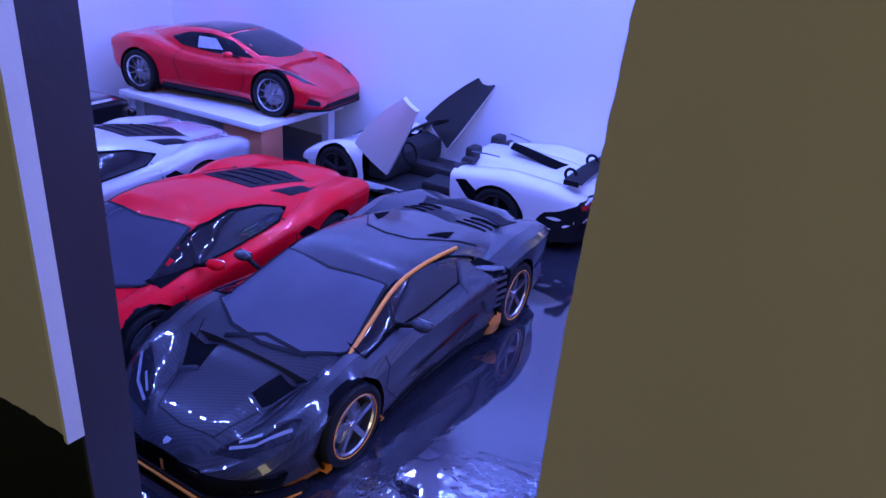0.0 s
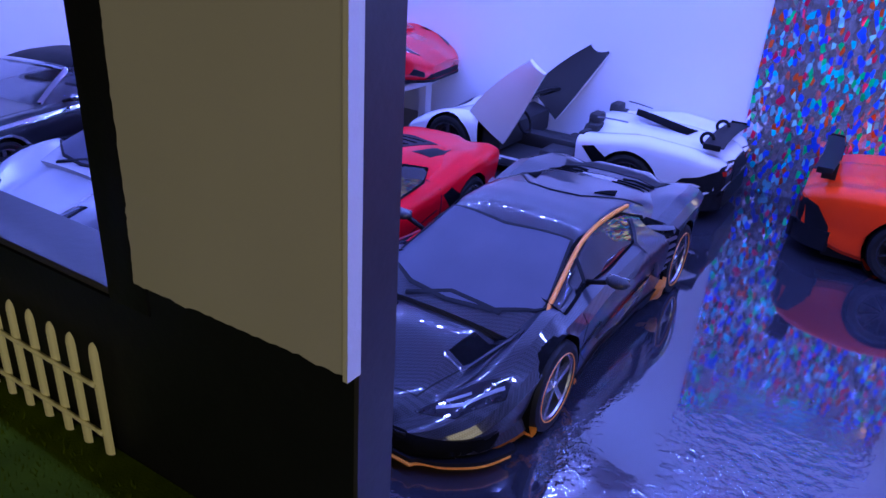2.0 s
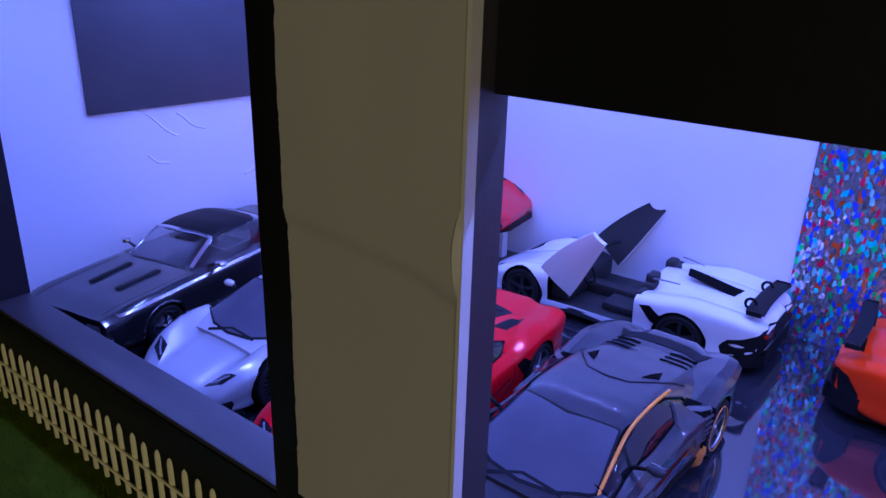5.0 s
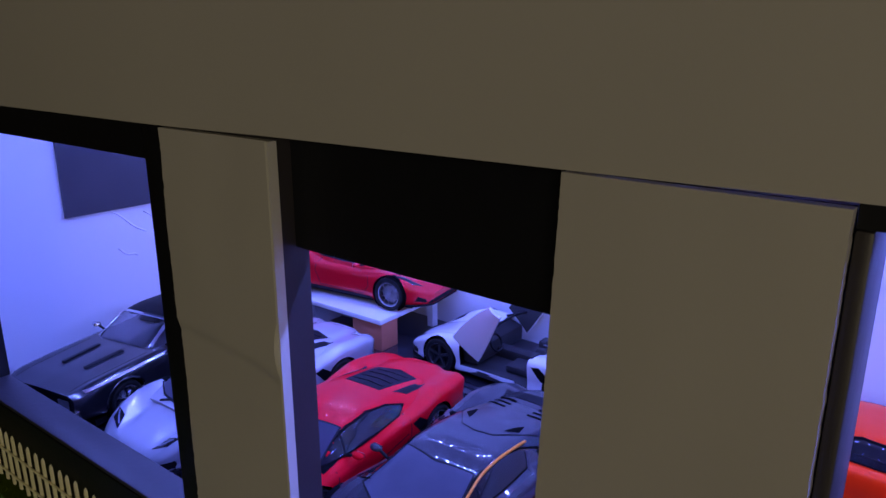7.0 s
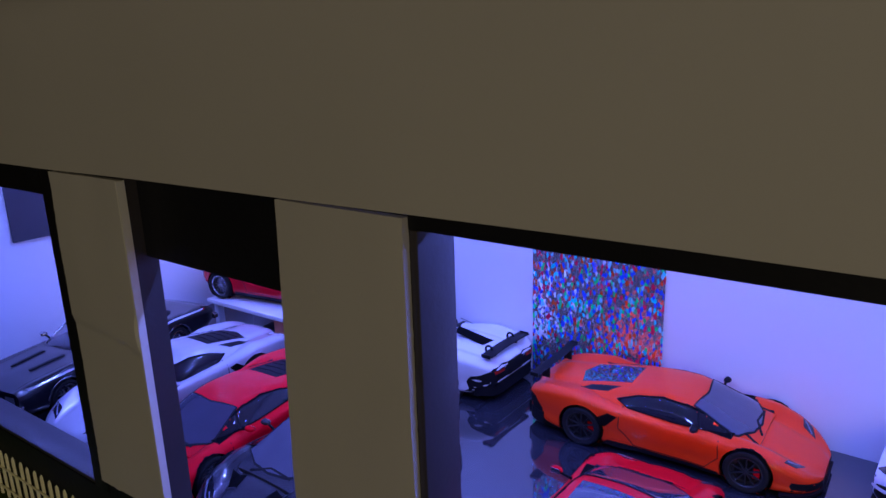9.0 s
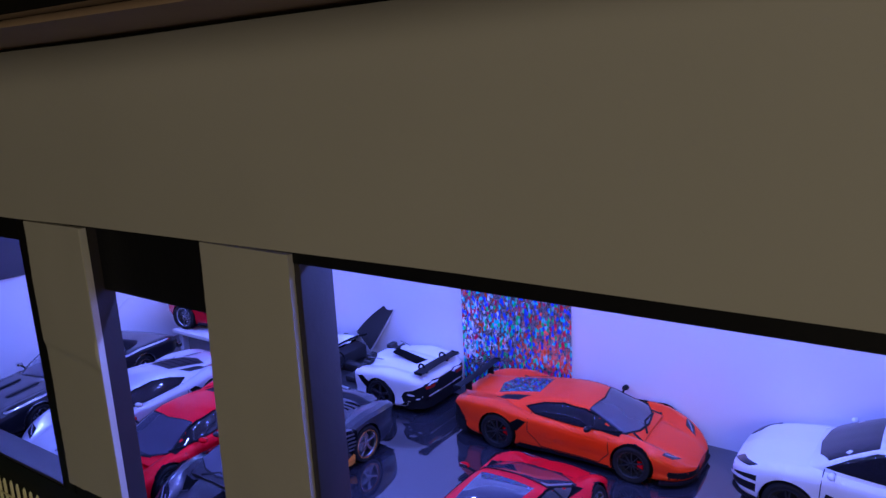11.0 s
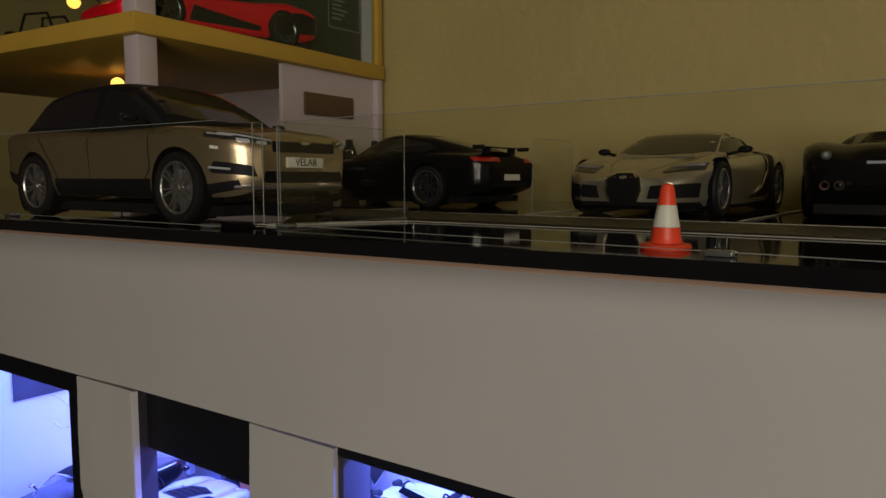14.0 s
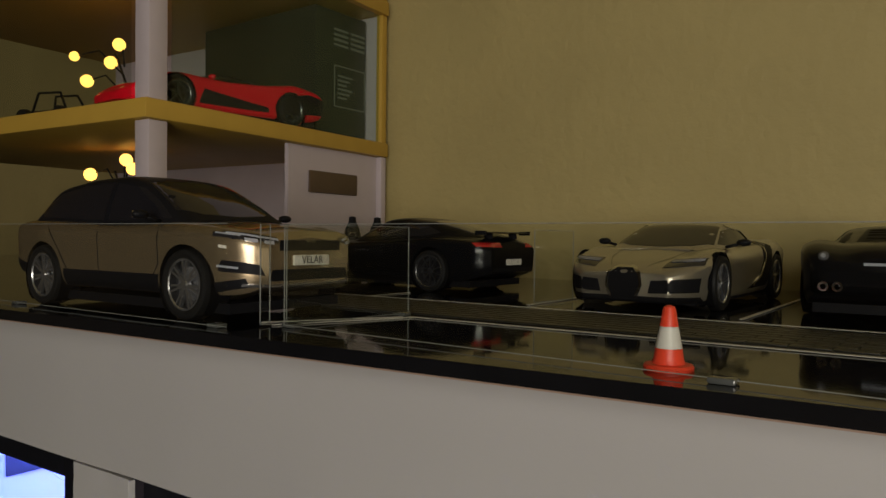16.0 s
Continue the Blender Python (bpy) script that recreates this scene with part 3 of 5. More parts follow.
def strip(pts, width):
    """A narrow outline along a polyline."""
    left, right = [], []
    for i, p in enumerate(pts):
        a, b = pts[max(0, i - 1)], pts[min(len(pts) - 1, i + 1)]
        d = math.hypot(b[0] - a[0], b[1] - a[1]) or 1
        nx, ny = -(b[1] - a[1]) / d * width / 2, (b[0] - a[0]) / d * width / 2
        left.append((p[0] + nx, p[1] + ny))
        right.append((p[0] - nx, p[1] - ny))
    return left + right[::-1]


def sym(pts):
    """An outline mirrored over the middle line, from its half of (x, y) with y >= 0."""
    return pts + [(x, -y) for x, y in reversed(pts) if abs(y) > 1e-6]


# lines of a low wedge-shaped sports car
def wedge(**kw):
    s = dict(
        rear=-2.40, nose=2.42, axle_f=1.42, axle_r=-1.28, crest=.035,
        half=[(-2.40, .66), (-2.32, .82), (-2.1, .93), (-1.6, 1.01), (-1.0, 1.0), (-.4, .95), (.5, .93), (1.0, .97), (1.5, .99), (1.9, .94), (2.2, .82), (2.36, .62), (2.42, .44)],
        top=[(-2.40, .74), (-2.3, .84), (-2.1, .89), (-1.6, .93), (-1.0, .91), (-.5, .82), (.6, .78), (1.1, .73), (1.7, .60), (2.15, .45), (2.36, .36), (2.42, .31)],
        shoulder=[(-2.40, .68), (-2.3, .77), (-2.0, .84), (-1.4, .88), (-.7, .78), (.3, .71), (1.0, .69), (1.5, .68), (1.9, .56), (2.2, .41), (2.42, .28)],
        fender=[(-2.40, .71), (-2.3, .81), (-2.0, .90), (-1.4, .955), (-.7, .84), (.2, .77), (.8, .775), (1.3, .79), (1.6, .74), (1.9, .62), (2.2, .44), (2.42, .29)],
        bottom=[(-2.40, .42), (-2.25, .30), (-1.9, .18), (-1.5, .15), (0, .13), (1.6, .13), (2.2, .12), (2.42, .14)],
        cabin=dict(crisp=True, z=[(-1.75, .89), (-1.2, 1.0), (-.7, 1.08), (-.3, 1.125), (.05, 1.14), (.32, 1.125), (.55, 1.065), (1.53, .680)],
                   w=[(-1.75, .54), (-1.1, .60), (-.5, .615), (.1, .615), (.5, .62), (.95, .68), (1.52, .76)],
                   base=[(-1.75, .74), (-1.1, .86), (-.3, .86), (.5, .87), (1.0, .86), (1.52, .80)]),
        wheel=.36, wheel_front=.345, soft=1, sharp=28, paint=P_RED, mirror=(.62, 1.02, .88),
    )
    s.update(kw)
    return s


SCREEN = sym([(1.44, 0), (1.39, .36), (1.20, .70), (.50, .555), (.58, 0)])
SIDE_GLASS = [(1.16, .78), (.80, .94), (.40, 1.045), (0, 1.075), (-.40, 1.02), (-.74, .91), (-.52, .83), (.25, .785)]
BOTH = {"both": True}
INTAKE = [(-.64, .70), (-.80, .74), (-.98, .62), (-.96, .46), (-.84, .48)]


def wedge_panels(slim=True, spec_lip=P_CARBON, screen=M_GLASSB, hood_lines=False, lamp=M_LAMPD, engine=M_TRIM, hood_vent=True, tail=True, vents=True):
    p = [
        ("windscreen", screen, "top", SCREEN, {"proud": .014, "step": .05}),
        ("screen_seal", M_TRIM, "top", strip(SCREEN + SCREEN[:1], .028), {"proud": .018}),
        ("wiper", M_TRIM, "top", strip([(1.50, -.32), (1.36, .0), (1.38, .44)], .03), {"proud": .02}),
        ("side_window", M_GLASS, "side", SIDE_GLASS),
        ("window_frame", M_WELL, "side", strip(SIDE_GLASS + SIDE_GLASS[:1], .018), {"proud": .010}),
        ("window_bar", M_TRIM, "side", strip([(.66, .80), (.58, .99)], .03), {"proud": .012}),
        ("shut_line", M_TRIM, "side", strip([(.98, .80), (1.0, .45), (.80, .22), (-.35, .24), (-.62, .50), (-.60, .84)], .014), {"proud": .003}),
        ("headlight", lamp, "top", [(2.17, .48), (2.08, .72), (1.92, .80), (1.96, .60)] if slim else [(2.28, .34), (2.22, .62), (1.98, .85), (1.84, .82), (1.99, .58)], {"both": True, "proud": .008}),
        ("light_bar", M_BAR, "top", strip([(2.10, .54), (2.03, .65), (1.96, .73)] if slim else [(2.20, .46), (2.12, .63), (1.93, .81)], .022), {"both": True, "proud": .012}),
        ("front_intake", M_TRIM, "front", [(.22, .15), (.84, .17), (.86, .33), (.50, .27), (.22, .25)], BOTH),
        ("side_intake", M_WELL, "side", INTAKE),
        ("side_skirt", M_TRIM, "side", [(-.90, .135), (1.02, .135), (1.0, .20), (-.80, .23)], {"proud": .02}),
    ]
    if hood_lines:
        p += [("hood_line", M_TRIM, "top", strip([(1.44, .64), (1.80, .46), (2.20, .30), (2.24, 0)], .012), {"proud": .003, "both": True})]
    if hood_vent:
        p += [("hood_vent", M_WELL, "top", [(1.56, .34), (1.60, .62), (1.86, .44), (1.82, .28)], {"both": True, "proud": .008}), ("vent_lip", spec_lip, "top", strip([(1.83, .27), (1.87, .45), (1.60, .64)], .03), {"both": True, "proud": .03})]
    if vents:
        p += [("engine_cover", engine, "top", sym([(-.62, 0), (-.62, .34), (-1.50, .40), (-1.62, 0)]), {"proud": .006}),
              ("quarter_glass", M_TRIM, "top", [(-.75, .50), (-.95, .62), (-1.45, .60), (-1.30, .50)], {"both": True, "proud": .006})]
        for k in range(4):
            x = -.78 - .2 * k
            p.append(("louvre", engine, "top", strip([(x, -.30), (x - .03, 0), (x, .30)], .05), {"proud": .018}))
    if tail:
        p += [("rear_grille", M_TRIM, "rear", [(-.74, .40), (.74, .40), (.78, .68), (-.78, .68)]),
              ("tail_light", M_TAIL, "rear", [(.42, .60), (.70, .62), (.72, .68), (.55, .655), (.42, .66)], {"both": True, "proud": .02}),
              ("number_plate", M_TRIM, "rear", [(-.25, .45), (.25, .45), (.25, .56), (-.25, .56)], {"proud": .02}),
              ("diffuser", M_TRIM, "rear", [(-.70, .37), (.70, .37), (.66, .40), (-.66, .40)], {"proud": .05})]
    return p


def scale_rows(rows, k=1.0, dz=0.0):
    return [(x, v * k + dz) for x, v in rows]


# ---------- the display building ----------
WL, WR, WB, WF = -0.535, 1.0, 0.573, 0.097
structure("floor", box_bm(WL - .02, WR + .02, .0975, WB + .02, -0.02, 0.0), M_FLOOR, "glossy black showroom floor with a wet look", "floor")
structure("threshold", box_bm(.014, .151, .02, .0974, -0.02, 0.0), M_FLOOR, "glossy black floor strip in the doorway", "floor")
structure("wall_back", box_bm(-.484, WR, WB, WB + .008, 0, .43), M_WALL, "white foam board back wall lit violet")
structure("wall_back_corner", box_bm(WL, -.4842, WB + .002, WB + .01, 0, .43), M_WALL, "white foam board strip in the corner")
structure("wall_left", box_bm(WL - .008, WL, .12, WB + .01, 0, .43), M_WALL, "white foam board side wall with scuffs")
structure("wall_right", box_bm(WR, WR + .008, .12, WB + .01, 0, .43), M_WALL, "white foam board end wall")
structure("ceiling", box_bm(WL, WR, .123, WB, CEIL_Z, CEIL_Z + .006), M_WALL, "white board ceiling over the showroom", "ceiling")



def fascia_bm():
    """Cream card strip whose lower edge rises a little along the wall, gently bowed."""
    bm = bmesh.new()
    n = 60
    rows = []
    for i in range(n + 1):
        x = -.80 + 1.8 * i / n
        zb = .3062 + .0050 * min(1, max(0, (x + .07) / .40))
        zt = .4322 - .0012 * (1 + noise.noise((x * 5, 0, 3)))
        yy = WF - .0030 - .0008 * noise.noise((x * 7, 1, 5))
        rows.append([bm.verts.new(c) for c in ((x, yy, zb), (x, yy - .0006, (zb + zt) / 2), (x, yy, zt), (x, WF + .002, zt), (x, WF + .002, zb))])
    for a, b in zip(rows, rows[1:]):
        for k in range(5):
            bm.faces.new((a[k], b[k], b[(k + 1) % 5], a[(k + 1) % 5]))
    bm.faces.new(rows[0])
    bm.faces.new(rows[-1][::-1])
    bmesh.ops.recalc_face_normals(bm, faces=bm.faces[:])
    return splay(bm)


def skew_slab(x0, x1, y1, z0, z1, back=0.0):
    """A board whose front edge runs slightly out of line with the wall."""
    bm = box_bm(x0, x1, 0, 1, z0, z1)
    for v in bm.verts:
        v.co.y = y1 if v.co.y > .5 else .001 + .072 * v.co.x + back
    return bm


# front wall: black base, jambs, lintel
structure("wall_base_left", splay(box_bm(-.80, -.0688, WF, WF + .020, -.02, .0665)), M_BLACK, "black painted board plinth under the window")
structure("wall_base_pillar", splay(box_bm(-.0685, .0118, WF - .0002, WF + .0135, -.02, .0808)), M_BLACK, "black painted board plinth under the pillar")
structure("window_sill", splay(box_bm(-.80, -.0890, WF + .0005, WF + .026, .0667, .0700, .001)), M_FRAME, "grey painted window sill board", "sill")
structure("wall_base_right", box_bm(.2350, 1.0, WF, WF + .020, -.02, .0525), M_BLACK, "black painted board plinth under the window")
structure("window_sill_right", box_bm(.2355, 1.0, WF + .0005, WF + .022, .0527, .0560, .001), M_FRAME, "grey painted window sill board", "sill")
structure("jamb_left_end", splay(box_bm(-.50, -.385, WF + .001, WF + .026, .0703, .2878)), M_BLACK, "black painted window jamb", "jamb")
structure("jamb_window", splay(box_bm(-.0885, -.0690, WF - .001, WF + .016, .0667, .306, .001)), M_BLACK, "black painted window jamb", "jamb")
structure("pillar_core_door", splay(box_bm(-.068, .0118, WF + .001, WF + .0135, .0810, .306)), M_FRAME, "grey board pillar core", "pillar")
structure("door_reveal_board", box_bm(.0120, .0135, WF - .0012, WF + .0137, 0, .306), M_FRAME, "grey board lining of the doorway", "jamb")
structure("pillar_core_right", box_bm(.1530, .2290, WF + .001, WF + .016, 0, .3085), M_FRAME, "grey board pillar core", "pillar")
structure("jamb_window_right", box_bm(.2295, .2340, WF - .001, WF + .024, .0560, .3030, .001), M_FRAME, "grey window jamb board", "jamb")
structure("door_shutter", box_bm(.014, .151, WF + .006, WF + .018, .258, .3118), M_BLACK, "black rolled shutter board over the doorway", "shutter")
structure("window_head_left", splay(box_bm(-.80, -.0890, WF - .0005, WF + .018, .288, .3058)), M_BLACK, "black painted window head strip", "trim")
structure("window_head_right", box_bm(.2298, 1.0, WF - .0015, WF + .012, .3035, .3108), M_BLACK, "black painted window head strip", "trim")
structure("wall_top_core_right", box_bm(.0127, 1.0, WF + .0025, WF + .025, .3120, .4325), M_BLACK, "black board behind the fascia")
structure("fascia", fascia_bm(), M_CARD, "cream card fascia board above the openings", "fascia")
structure("wall_top_core", splay(box_bm(-.80, .0125, WF + .0025, WF + .025, .3066, .4325)), M_BLACK, "black board behind the fascia")

# deck above
structure("roof_deck", skew_slab(-1.3, 1.2, .60, .4372, .444), M_DECK, "glossy black car park deck board", "deck")
structure("deck_underside", skew_slab(-1.3, 1.2, .14, .4335, .4370, .013), M_TAN, "brown hardboard under the deck edge", "deck")
structure("wall_room", box_bm(-2.0, 2.2, .60, .66, -.05, 2.3), M_ROOMWALL, "yellowish plastered room wall")
structure("ground", box_bm(-2.0, 2.2, -2.6, .0968, -.05, -.0205), M_TABLE, "dark wooden table top under the model", "ground")
# left and rear walls are added out of view, coloured dark so cars reflect less
structure("room_wall_left", box_bm(-2.06, -2.0, -2.6, .66, -.05, 2.3), M_DIM, "unseen room wall coloured dark brown to mute reflections")
structure("room_wall_right", box_bm(2.2, 2.26, -2.6, .66, -.05, 2.3), M_ROOMWALL, "yellowish plastered room wall")
structure("room_wall_behind", box_bm(-2.06, 2.26, -2.66, -2.6, -.05, 2.3), M_DIM, "unseen room wall coloured dark brown to mute reflections")
structure("room_ceiling", box_bm(-2.06, 2.26, -2.66, .66, 2.3, 2.36), M_ROOMWALL, "plain plastered room ceiling", "ceiling")
structure("turf", splay(box_bm(-.80, .010, -.12, .0966, -.0203, -.0)), M_GRASS, "green flocked turf strip along the plinth", "ground")


def cover_panel(name, x0, x1, label, crease=0.0, flare=0.0, z1=.3055):
    """Cream card with a torn lower edge."""
    bm = bmesh.new()
    n, mrows = 40, 170
    y0, y1 = WF - .0045, WF - .0005
    z0 = .081
    front, back = [], []
    for j in range(mrows + 1):
        fr, bk = [], []
        for i in range(n + 1):
            u, v = i / n, j / mrows
            z = z0 + (z1 - z0) * v
            xa = x0 - flare * max(0, min(1, (z1 - z) / .14))
            x = xa + (x1 - xa) * u
            if j == 0:
                z += .0012 * noise.noise((x * 160, 0, 1)) + .0008 * noise.noise((x * 500, 3, 1))
            if i in (0, n):
                x += (.0006 * noise.noise((z * 200, i, 4)) + .0005 * noise.noise((z * 700, i, 2))) * (1 if crease else .4)
            dy = -.0006 * noise.noise((x * 30, z * 20, 7))
            if crease:
                zc = crease + .0035 - .007 * u - .004 * max(0, u - .75) * 4
                dy += -.0009 * math.tanh((z - zc) / .0028) * (1 if z < zc + .05 else max(0, 1 - (z - zc - .05) / .04)) - .0012 * min(1, max(0, zc - z) / .12)
            fr.append(bm.verts.new((x, y0 + dy, z)))
            bk.append(bm.verts.new((x, y1, z)))
        front.append(fr)
        back.append(bk)
    for j in range(mrows):
        for i in range(n):
            bm.faces.new((front[j][i], front[j][i + 1], front[j + 1][i + 1], front[j + 1][i]))
    for j in range(mrows):
        bm.faces.new((front[j][0], front[j + 1][0], back[j + 1][0], back[j][0]))
        bm.faces.new((front[j][n], back[j][n], back[j + 1][n], front[j + 1][n]))
    for i in range(n):
        bm.faces.new((front[0][i], back[0][i], back[0][i + 1], front[0][i + 1]))
        bm.faces.new((front[mrows][i], front[mrows][i + 1], back[mrows][i + 1], back[mrows][i]))
    splay(bm)
    bmesh.ops.recalc_face_normals(bm, faces=bm.faces[:])
    return tagged(finish(name, bm, M_CARD), label, "cover panel", kind="structure")


cover_panel("pillar_cover_door", -.0675, .0125, "cream card pillar cover with a torn edge and a crease", .2015)
cover_panel("pillar_cover_right", .1515, .2292, "cream card pillar cover between doorway and window", 0, .0055, .3085)
structure("pillar_cover_edge", box_bm(.0127, .0142, WF - .0064, WF - .0014, .081, .3055), M_CARDW, "white cut edge of the pillar card", "trim")

# torn curl of card at the crease
cb = bmesh.new()
crow = []
for i in range(15):
    v = i / 14
    z = .194 + .034 * v
    wd = .0042 * math.sin(math.pi * v) ** .8 + .0002
    crow.append([cb.verts.new((.0130 - wd, WF - .0050, z)), cb.verts.new((.0130 - wd * .5, WF - .0050 - wd * .55, z)), cb.verts.new((.0132, WF - .0056 - wd * .25, z)), cb.verts.new((.0132, WF - .0046, z))])
for a, b in zip(crow, crow[1:]):
    for k in range(4):
        cb.faces.new((a[k], a[(k + 1) % 4], b[(k + 1) % 4], b[k]))
cb.faces.new(crow[0])
cb.faces.new(crow[-1][::-1])
bmesh.ops.recalc_face_normals(cb, faces=cb.faces[:])
structure("card_curl", cb, M_CARDW, "curled torn card flap at the pillar edge", "trim")

# holographic panel
hb = box_bm(0, .156, -.001, 0, 0, .22)
ho = structure("holographic_panel", hb, M_HOLO, "holographic glitter foil panel on the back wall", "foil panel")
ho.matrix_world = pose(.004, WB - .0012, .0, 0, 0, 0)

# picture on the side wall
pic = thing("wall_panel", pose(WL, .34, .24), "grey panel hung on the white side wall", "panel")
part("panel_board", box_bm(.0005, .004, -.105, .105, -.08, .08, .001), M_PICTURE, pic)

# wrinkles in the wall covering
for k, (y0, z0, y1, z1) in enumerate(((.283, .160, .325, .128), (.325, .150, .357, .130), (.290, .112, .312, .100), (.40, .075, .43, .085))):
    pts = [(WL - .0002, y0 + (y1 - y0) * i / 8, z0 + (z1 - z0) * i / 8 + .002 * math.sin(i * .8 + k)) for i in range(9)]
    structure("wall_wrinkle", tube(pts, .0011, 8), M_WALL, "thin wrinkle in the white wall covering", "wrinkle")

# low table
tb = thing("low_table", pose(-.367, .508, 0, 0, 0, 2), "white board table on a brown block and a white leg", "table")
part("tabletop", box_bm(-.095, .088, -.060, .060, .034, .040, .001), M_WALL, tb)
part("block", box_bm(.040, .086, -.056, -.028, .0, .0338, .001), mat("red_brown_board", (0.55, 0.17, 0.09), 0.6, var=0.15, scale=25, bump=0.15), tb, "red-brown hardboard block")
part("leg", box_bm(.078, .086, .038, .048, .0, .0338), M_WALL, tb)
part("leg", box_bm(-.093, -.085, -.05, -.04, .0, .0338), M_WALL, tb)

# LED strips under the ceiling
M_LEDS = glow("led_light", LED, 1030.0)
LED_MESH = None
for yy in (.155, .34, .505):
    st = thing("led_strip", pose(.06, yy, CEIL_Z - .0035), "violet LED strip on the showroom ceiling", "led strip", "ceiling led strips")
    part("tape", box_bm(-.56, .56, -.004, .004, .0015, .003), M_CARDW, st)
    for i in range(34):
        if LED_MESH is None:
            lb = bmesh.new()
            lb.faces.new([lb.verts.new((.00283 * math.cos(a), .00283 * math.sin(a), .0012)) for a in (0, -1.047, -2.094, -3.142, -4.189, -5.236)])
            chip = part("led", lb, M_LEDS, st)
            LED_MESH = chip.data
        else:
            chip = new("led", LED_MESH)
            chip.parent = st
        chip.location = (-.54 + i * .0327, 0, 0)

# ---------- cars below ----------
GR = "model cars in the showroom"
# carbon car
cent = wedge(
    paint=P_CARBON, ring=M_ORANGE_T, group=GR, edge_tube=(M_ORANGE_T, 1.28, -.55), mirror_paint=P_CARBON, style="five", soft=0, sharp=21, crest=.05,
    fender=[(-2.40, .71), (-2.3, .81), (-2.0, .90), (-1.4, .955), (-.7, .84), (.2, .77), (.8, .78), (1.3, .795), (1.6, .72), (1.9, .58), (2.2, .41), (2.42, .27)],
    panels=wedge_panels(slim=False, engine=P_CARBON, screen=M_SCREEN, hood_lines=True, vents=False) + [
        ("crease_strip", P_CARBON, "top", strip([(1.50, .66), (1.90, .56), (2.18, .42)], .022), {"both": True, "proud": .014}),
        ("flank_blade", P_CARBON, "side", [(.10, .68), (-.30, .76), (-.46, .97), (-.60, .91), (-.72, .74), (-.80, .42), (-.70, .38), (-.52, .62)], {"proud": .035}),
        ("engine_vent", M_WELL, "top", [(-.52, .30), (-.66, .45), (-.86, .40), (-.70, .34)], {"both": True, "proud": .012}),
        ("tall_intake", M_WELL, "side", [(-.56, .90), (-.80, .89), (-1.02, .76), (-1.03, .46), (-.90, .30), (-.78, .40), (-.68, .66)], {"proud": .010}),
        ("lower_mouth", M_WELL, "front", [(-.82, .145), (.82, .145), (.86, .30), (.46, .285), (-.46, .285), (-.86, .30)], {"proud": .012}),
        ("roof_seam", M_TRIM, "top", strip([(-.92, -.64), (-.62, -.50), (-.30, -.26), (-.24, 0), (-.30, .26), (-.62, .50), (-.92, .64)], .018), {"proud": .008}),
        ("tail_panel", M_TRIM, "top", sym([(-1.72, 0), (-1.70, .52), (-1.92, .60), (-1.98, 0)]), {"proud": .008}),
        ("light_bar", M_BAR, "top", strip([(2.14, .50), (2.04, .63)], .016), {"both": True, "proud": .016}),
        *[("intake_slat", M_SLAT, "side", strip([(-.80 + .035 * k, .42 + .085 * k), (-1.0 + .02 * k, .39 + .085 * k)], .026), {"proud": .030}) for k in range(6)],
        *[("tail_slat", M_WELL, "top", strip([(-1.25 - .16 * k, .20), (-1.32 - .16 * k, .52)], .05), {"both": True, "proud": .010}) for k in range(3)],
        ("badge", M_LAMP, "front", [(-.025, .345), (0, .333), (.025, .345), (.025, .362), (-.025, .362)], {"proud": .010}),
        ("splitter_tip", M_ORANGE_T, "front", [(.66, .09), (.97, .11), (.97, .17), (.84, .14)], {"both": True, "proud": .05, "label": "orange splitter tip"}),
        ("skirt_tip", M_ORANGE_T, "side", [(-.90, .14), (-.62, .14), (-.78, .24), (-.92, .30)], {"proud": .05, "label": "orange skirt tip"}),
        ("skirt_tip", M_ORANGE_T, "side", [(.98, .13), (1.06, .13), (1.06, .22)], {"proud": .03, "label": "orange skirt tip"}),
        ("door_blade", M_LAMPD, "side", [(.55, .30), (.10, .24), (-.45, .34), (-.50, .46)], {"proud": .02}),
    ],
    lips=[("front_splitter", M_TRIM, 1.90, 2.45, .095, .125, .02), ("splitter_edge", M_ORANGE_T, 1.95, 2.47, .080, .092, .03)], boxes=[("exhaust", M_RIMS, (-2.46, -2.36, -.16, .16, .44, .56))])
c1 = make_car("model_sports_car", pose(-.030, .284, 0, 0, 0, -90), "dark carbon-weave wedge sports car model with orange trim", cent)
for y in (-.66, -.44, -.22, 0, .22, .44, .66):
    x = 2.43 - .42 * abs(y) ** 2.2
    part("splitter_fin", scaled(box_bm(x - .14, x + .005, y - .016, y + .016, .125, .225, .004)), M_ORANGE_T if abs(y) < .3 else M_SLAT, c1)

# red car
red = wedge(paint=P_RED, group=GR, mirror=(.66, 1.02, .86), panels=wedge_panels(engine=M_TRIM, hood_vent=False) + [
    ("flank_line", M_TRIM, "side", strip([(.95, .46), (.2, .40), (-.55, .56)], .014), {"proud": .003})],
    lips=[("front_splitter", M_TRIM, 1.92, 2.44, .10, .135, .01)])
make_car("model_sports_car", pose(-.150, .266, 0, 0, 0, -85), "glossy red wedge sports car model with black engine louvres", red)
# silver car
sil = wedge(paint=P_SILVER, group=GR, rim=M_RIMB, spokes=10, style="twin", panels=wedge_panels(engine=M_TRIM, hood_vent=False, screen=M_SCREEN),
            lips=[("front_splitter", M_TRIM, 1.92, 2.44, .10, .135, .01)])
make_car("model_sports_car", pose(-.286, .280, 0, 0, 0, -88), "silver-white wedge sports car model with black engine louvres", sil)

